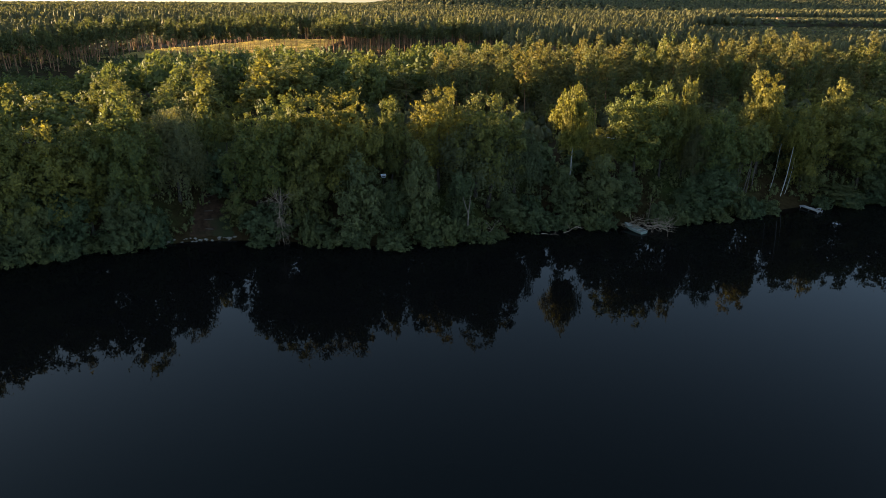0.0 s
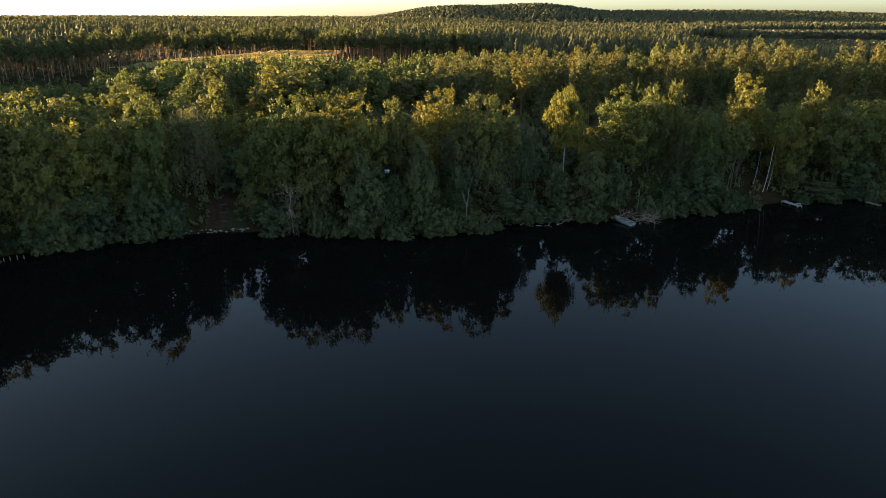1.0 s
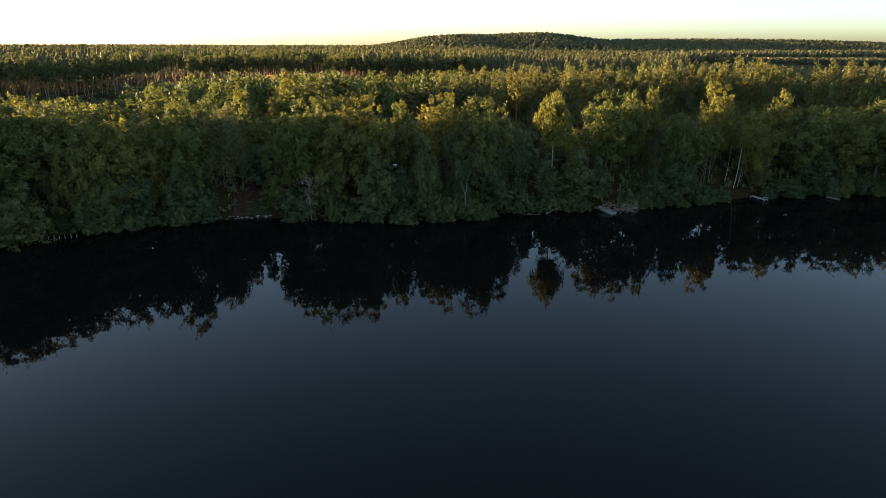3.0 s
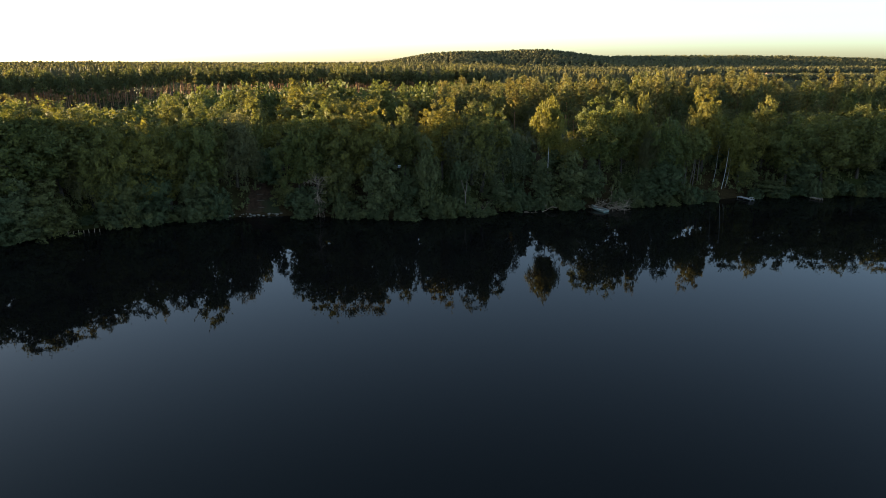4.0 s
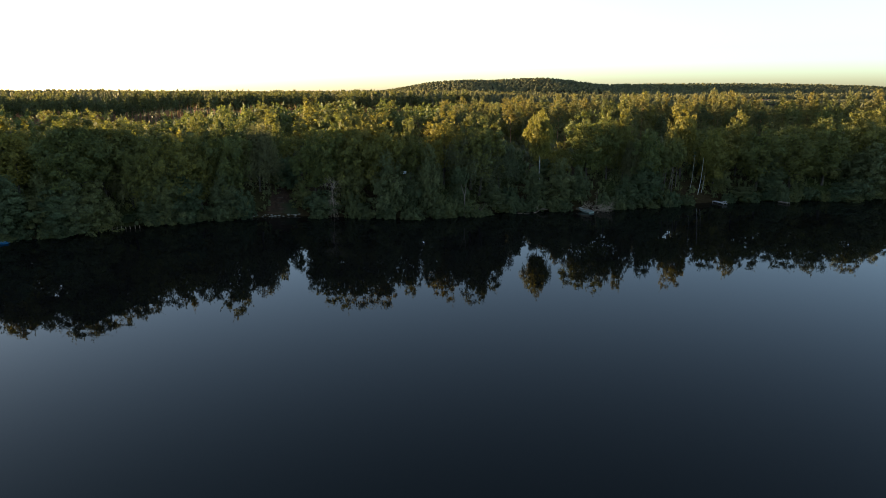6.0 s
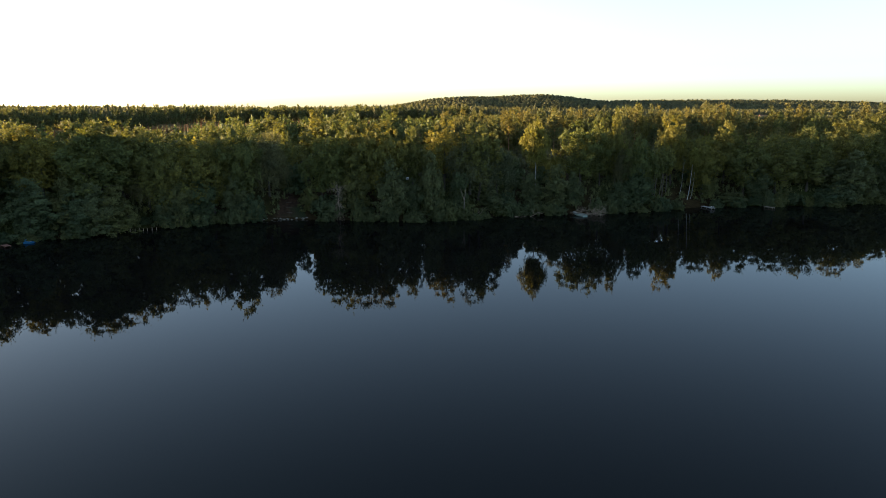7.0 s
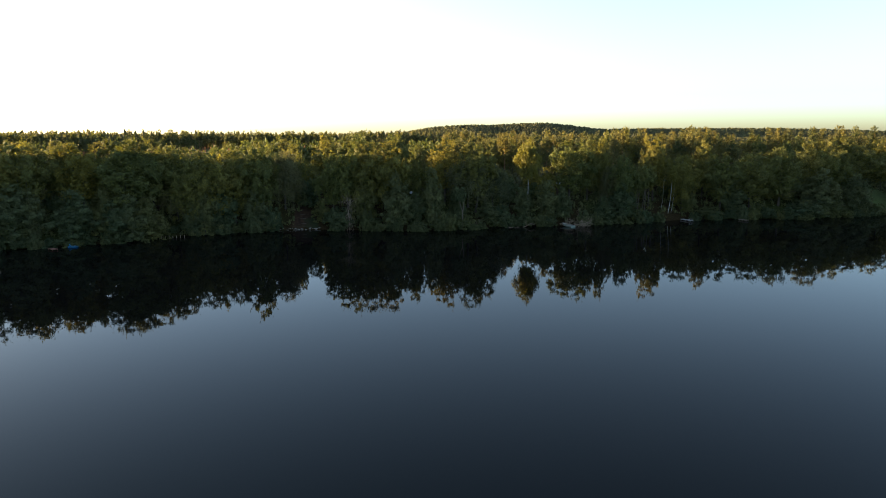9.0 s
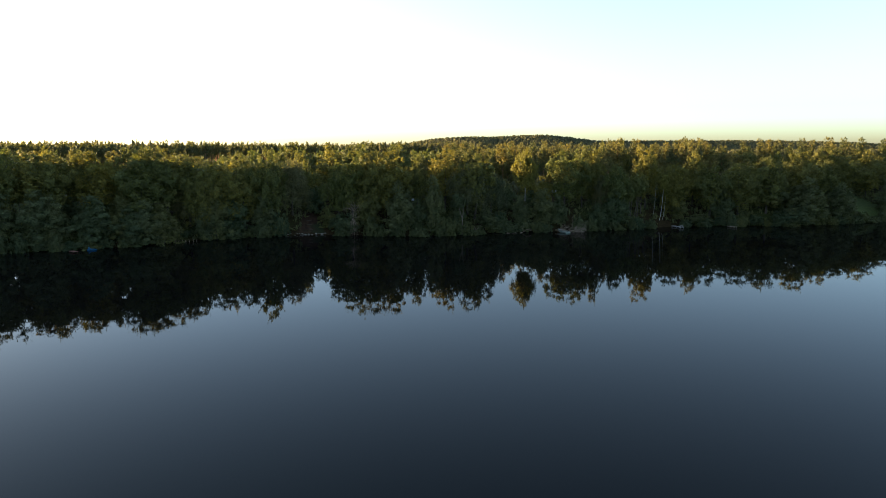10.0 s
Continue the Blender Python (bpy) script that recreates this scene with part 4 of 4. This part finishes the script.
def dead_tree():
    rng = np.random.default_rng(4)
    x, y = -23.3, 90.2
    t = thing("dead_tree", pose(x, y, float(ground(x, y)) - 0.2) @ Matrix.Scale(1.35, 4), "bare bleached dead tree leaning over the lake bank", "tree")
    stem = [((0, 0, 0), 0.06), ((0.1, -0.4, 1.8), 0.055), ((-0.05, -0.7, 3.4), 0.045), ((0.2, -0.9, 4.8), 0.032), ((0.4, -1.0, 6.6), 0.01)]
    part("trunk", fast_mesh("trunk", *tubes([stem]), DEAD_WOOD, True), t)
    for i in range(30):
        low = i % 2
        k = int(rng.integers(1, 3)) if low else int(rng.integers(2, 4))
        a = rng.uniform(0, 2 * math.pi)
        part("branch", fast_mesh("branch", *tubes(branch_paths(rng, stem[k][0], (math.cos(a), math.sin(a) * 0.5 - 0.3, -0.9 if low else 0.8), rng.uniform(1.0, 1.9), 0.014, 2, 0.07 if low else 0.0), 3), DEAD_WOOD), t)


def leaning_birch(x, y, lean_x, height, radius, crown_width, label):
    """A bare pale stem leaning out, with a thin tuft of leaves at its top."""
    rng = np.random.default_rng(int(x * 10))
    t = thing("leaning_birch", pose(x, y, float(ground(x, y)) - 0.2), label, "tree")
    pts = [((lean_x * s + 0.12 * math.sin(s * 5), -0.25 * s * height * 0.1, s * height), radius * (1.1 - 0.75 * s)) for s in np.linspace(0, 1, 9)]
    part("trunk", fast_mesh("trunk", *tubes([pts], 8), PALE_BIRCH, True), t)
    if crown_width:
        co, faces, soft = crown_leaves(rng, 4.2, crown_width, 0.1, 26, 1500, 0.32, SLIM, 0.6, 0.8, 16)
        part("crown", fast_mesh("crown", co + [lean_x * 0.95, -0.03 * height, height - 2.6], faces, LEAF["birch"], normals=soft), t)


PALE_BIRCH = rough_material("pale_birch_bark", (0.24, 0.23, 0.21), (0.46, 0.45, 0.42), 1.6, 0.6, 0.2, (1, 1, 2.4), extra=(0.08, 0.07, 0.06))


def forked_tree():
    rng = np.random.default_rng(8)
    x, y = 4.0, 91.0
    t = thing("forked_tree", pose(x, y, float(ground(x, y)) - 0.2), "small tree with a pale forked trunk above the shrubs", "tree")
    stems = [[((0, 0, 0), 0.11), ((0.05, 0, 4.8), 0.09), ((0.25, 0, 6.0), 0.07), ((0.3, 0.1, 7.4), 0.055), ((0.6, 0.3, 9.0), 0.03)],
             [((0.04, 0, 4.7), 0.075), ((-0.4, -0.1, 5.9), 0.055), ((-0.8, -0.1, 7.3), 0.045), ((-1.3, 0.2, 8.8), 0.025)]]
    part("trunk", fast_mesh("trunk", *tubes(stems, 8), PALE_WOOD, True), t)
    co, faces, soft = crown_leaves(rng, 3.4, 3.6, 0.1, 44, 2400, 0.28, ROUND, 0.75, 0.0, 30)
    part("crown", fast_mesh("crown", co + [-0.9, 0.5, 7.0], faces, LEAF["willow"], normals=soft), t)


def white_spot():
    # unidentified white spot; the nest-box shape and the pole are made up
    x, y = -8.8, 96.4
    z = float(ground(x, y))
    d = thing("white_spot", pose(x, y, z, 0, 0, 12), "small bluish white unidentified object, shaped as a box on an added pole among the bank trees", "nest box")
    part("pole", fast_mesh("pole", *tubes([[((0, 0.12, -0.5), 0.05), ((0, 0.12, 8.6 - z), 0.04)]], 7), BARK), d)
    solid("box", d, WHITE_PAINT, 0.6, 0.42, 0.34, (0, -0.12, 8.45 - z), 0.015)
    solid("opening", d, BARK, 0.36, 0.02, 0.14, (0.02, -0.335, 8.44 - z), 0.003)
    solid("roof", d, WHITE_PAINT, 0.8, 0.62, 0.04, (0, -0.14, 8.68 - z), 0.008, (10, 0, 0))


def covered_woodpile():
    x, y = 32.2, 124.9
    rng = np.random.default_rng(3)
    w = thing("woodpile", pose(x, y, float(ground(x, y)), 0, 0, 15), "stacked firewood under a pale tarpaulin on the terrace", "woodpile")
    for r in range(4):
        for c in range(9):
            part("log", fast_mesh("log", *tubes([[((-0.9 + c * 0.22, -0.5, 0.12 + r * 0.21), 0.1), ((-0.9 + c * 0.22, 0.5, 0.12 + r * 0.21), 0.1)]], 7), BARK), w)
    n = 12
    g = np.linspace(-1, 1, n)
    gx, gy = np.meshgrid(g, g)
    fall = np.maximum(np.abs(gx), np.abs(gy)) ** 6
    co = np.stack([gx * 1.2, gy * 0.68, 1.0 - 0.5 * fall + 0.05 * rng.normal(size=gx.shape) + 0.12 * (1 - gx ** 2)], -1).reshape(-1, 3)
    i = np.arange(n * n).reshape(n, n)
    faces = np.stack([i[:-1, :-1], i[:-1, 1:], i[1:, 1:], i[1:, :-1]], -1).reshape(-1, 4)
    cover = part("tarpaulin", fast_mesh("tarpaulin", co, faces, TARP, True), w, "pale crumpled tarpaulin")
    cover.modifiers.new("thickness", "SOLIDIFY").thickness = 0.012


def shore_stones():
    rng = np.random.default_rng(6)
    meshes = []
    for k in range(5):
        bm = bmesh.new()
        bmesh.ops.create_icosphere(bm, subdivisions=1, radius=0.5)
        for v in bm.verts:
            v.co *= rng.uniform(0.75, 1.15)
            v.co.z *= 0.55
        meshes.append(bm_mesh("stone", bm, STONE))
    edge = thing("stone_edging", pose(0, 0, 0), "row of pale stones along the foot of the bare bank", "stones")
    for i in range(64):
        x = -40.2 + i * 0.165 + 0.9 * math.sin(i * 1.9) + rng.uniform(-0.3, 0.3)
        y = float(shore(x)) + 1.1 + rng.uniform(-0.3, 0.35)
        s = 0.2 + 0.55 * rng.uniform() ** 2
        ob = part("stone", meshes[i % 5], edge)
        ob.matrix_local = pose(x, y, float(ground(x, y)) + 0.1 * s, 0, 0, rng.uniform(0, 360)) @ Matrix.Diagonal((s * 1.3, s, s, 1))


def cottage(x, y, turn, length, label):
    z = float(ground(x, y))
    c = thing("cottage", pose(x, y, z, 0, 0, turn), label, "house")
    solid("wall", c, WHITE_PAINT, length, 6.5, 3.2, (0, 0, 1.6), 0.02)
    bm = bmesh.new()
    hl, hw = length / 2 + 0.5, 3.8
    vs = [bm.verts.new(p) for p in ((-hl, -hw, 3.0), (hl, -hw, 3.0), (hl, hw, 3.0), (-hl, hw, 3.0), (-hl, 0, 5.8), (hl, 0, 5.8))]
    for f in ((0, 1, 5, 4), (2, 3, 4, 5), (0, 4, 3), (1, 2, 5), (3, 2, 1, 0)):
        bm.faces.new([vs[i] for i in f])
    part("roof", bm_mesh("roof", bm, RED_WOOD), c)
    for k in (-0.3, 0.0, 0.3):
        window = solid("window", c, GREY_WOOD, 1.2, 0.08, 1.3, (k * length, -3.25, 1.8), 0.01)
        solid("pane", window, BARK, 1.0, 0.04, 1.1, (k * length, -3.29, 1.8), 0.005)


def garden_bench():
    """A dark plank bench with a table on the terrace above the bare bank."""
    x, y = -39.3, 105.4
    b = thing("garden_table", pose(x, y, float(ground(x, y)), 0, 0, 8), "dark wooden garden table with benches on the shaded terrace", "table")
    for k in range(4):
        solid("plank", b, DARK_WOOD, 2.2, 0.18, 0.04, (0, -0.3 + 0.2 * k, 0.75), 0.006)
    for s in (-1, 1):
        solid("seat", b, DARK_WOOD, 2.2, 0.28, 0.05, (0, s * 0.75, 0.45), 0.008)
        for k in (-0.8, 0.8):
            solid("leg", b, DARK_WOOD, 0.09, 0.09, 0.9, (k, s * 0.35, 0.31), 0.006, (s * 22, 0, 0))
            solid("cross_beam", b, DARK_WOOD, 0.08, 0.8, 0.08, (k, s * 0.42, 0.4), 0.006)


def bare_sapling(x, y, height, lean_x, seed):
    """A thin leafless stem with a few short twigs."""
    rng = np.random.default_rng(seed)
    t = thing("bare_sapling", pose(x, y, float(ground(x, y)) - 0.2), "thin leafless stem standing above dead branches on the bank", "tree")
    pts = [((lean_x * s + 0.05 * math.sin(s * 6), 0.05 * math.cos(s * 5), s * height), 0.055 * (1.1 - 0.8 * s)) for s in np.linspace(0, 1, 8)]
    part("trunk", fast_mesh("trunk", *tubes([pts], 6), DEAD_WOOD, True), t)
    for k in (2, 3, 4, 5, 6):
        part("twig", fast_mesh("twig", *tubes(branch_paths(rng, pts[k][0], (rng.normal(), rng.normal(), 0.7), rng.uniform(0.4, 0.9), 0.014, 1), 3), DEAD_WOOD), t)


def slim_trunk_tree(x, y, height, lean_x, seed):
    """A tree of the terrace with a long bare trunk under a small crown."""
    rng = np.random.default_rng(seed)
    t = thing("bare_trunk_tree", pose(x, y, float(ground(x, y)) - 0.2), "slim tree with a bare brown-grey trunk and a small high crown", "tree", "slim trunks on the terrace")
    pts = [((lean_x * s + 0.1 * math.sin(s * 4 + seed), 0.1 * math.cos(s * 3), s * height), 0.1 * (1.1 - 0.7 * s)) for s in np.linspace(0, 1, 8)]
    part("trunk", fast_mesh("trunk", *tubes([pts], 7), PALE_TRUNK, True), t)
    co, faces, soft = crown_leaves(rng, 4.5, 4.2, 0.05, 26, 1800, 0.3, OVAL, 0.9, 0.0, 20)
    part("crown", fast_mesh("crown", co + [lean_x * 0.9, 0, height - 3.4], faces, LEAF["maple"], normals=soft), t)


def bank_steps():
    """Short logs lying across the bare path as steps."""
    rng = np.random.default_rng(14)
    for k in range(6):
        y = 92.0 + 1.5 * k
        x = -34.8 - 0.22 * (y - 90) + rng.uniform(-0.6, 0.6)
        ob = thing("log", pose(x, y, float(ground(x, y)) + 0.04, 0, 0, rng.uniform(-25, 25)), "short weathered log lying on the bare brown bank", "log", "logs on the bare bank")
        half = rng.uniform(0.4, 0.9)
        part("stem", fast_mesh("stem", *tubes([[((-half, 0, 0), 0.02), ((-half + 0.02, 0, 0), 0.09), ((half - 0.02, 0.05, 0.02), 0.08), ((half, 0.05, 0.02), 0.02)]], 8), BARK), ob)


DARK_WOOD = rough_material("dark_stained_planks", (0.02, 0.016, 0.013), (0.055, 0.045, 0.036), 3.0, stretch=(0.2, 2, 2))
PALE_TRUNK = rough_material("brown_grey_bark", (0.05, 0.04, 0.033), (0.12, 0.098, 0.085), 2.5, stretch=(1, 1, 0.3))
garden_bench()
bank_steps()
bare_sapling(33.2, 99.3, 4.6, 0.35, 2)
for k, (tx, ty, th, tl) in enumerate(((50.2, 107.6, 9.5, 0.5), (51.0, 108.3, 10.2, 0.3), (51.9, 107.9, 9.8, 0.7), (52.8, 108.8, 10.5, 0.2), (48.6, 108.9, 9.2, 0.4), (53.9, 109.6, 10.0, 0.5))):
    slim_trunk_tree(tx, ty, th, tl, 60 + k)
rowing_boat()
brush_pile()
driftwood(5.5, 92.0, 12, 4.5, 31, "pale fallen branch lying in the shallow water")
driftwood(15.5, 94.2, -10, 3.0, 32, "thin fallen branch at the edge of the lake")
driftwood(19.0, 94.6, 25, 2.4, 33, "short bleached branch in the shallows")
driftwood(-6.8, 87.6, 115, 2.6, 34, "leaning dead branch between shrubs at the water")
jetty(63.1, 109.2, -71, 4.1, 1.0, "grey weathered plank jetty with a bench", True, GREY_WOOD)
jetty(78.2, 108.6, -66, 2.7, 0.8, "narrow brown plank jetty at the bushes", False, PALE_WOOD)
for k in range(7):
    mooring_post(-62.9 + 0.72 * k, 75.9 + 0.34 * k, 40 + k)
pedal_boat()
raft()
dead_tree()
leaning_birch(59.6, 110.2, 0.9, 11.2, 0.072, 2.4, "white-stemmed birch leaning over the bank")
leaning_birch(57.8, 110.8, 0.7, 8.6, 0.04, 0, "thin bare white birch stem leaning on the bank")
leaning_birch(60.6, 110.8, 0.8, 9.2, 0.038, 1.6, "slim white birch stem beside a larger one")
forked_tree()
white_spot()
covered_woodpile()
shore_stones()
cottage(560, 1168, 10, 14, "small white house at the far lake")
for cx, cy, ct in ((-870, 1800, 20), (-905, 1830, -15), (-820, 1850, 5), (-780, 1790, 40)):
    cottage(cx, cy, ct, 16, "pale distant village house between woods")
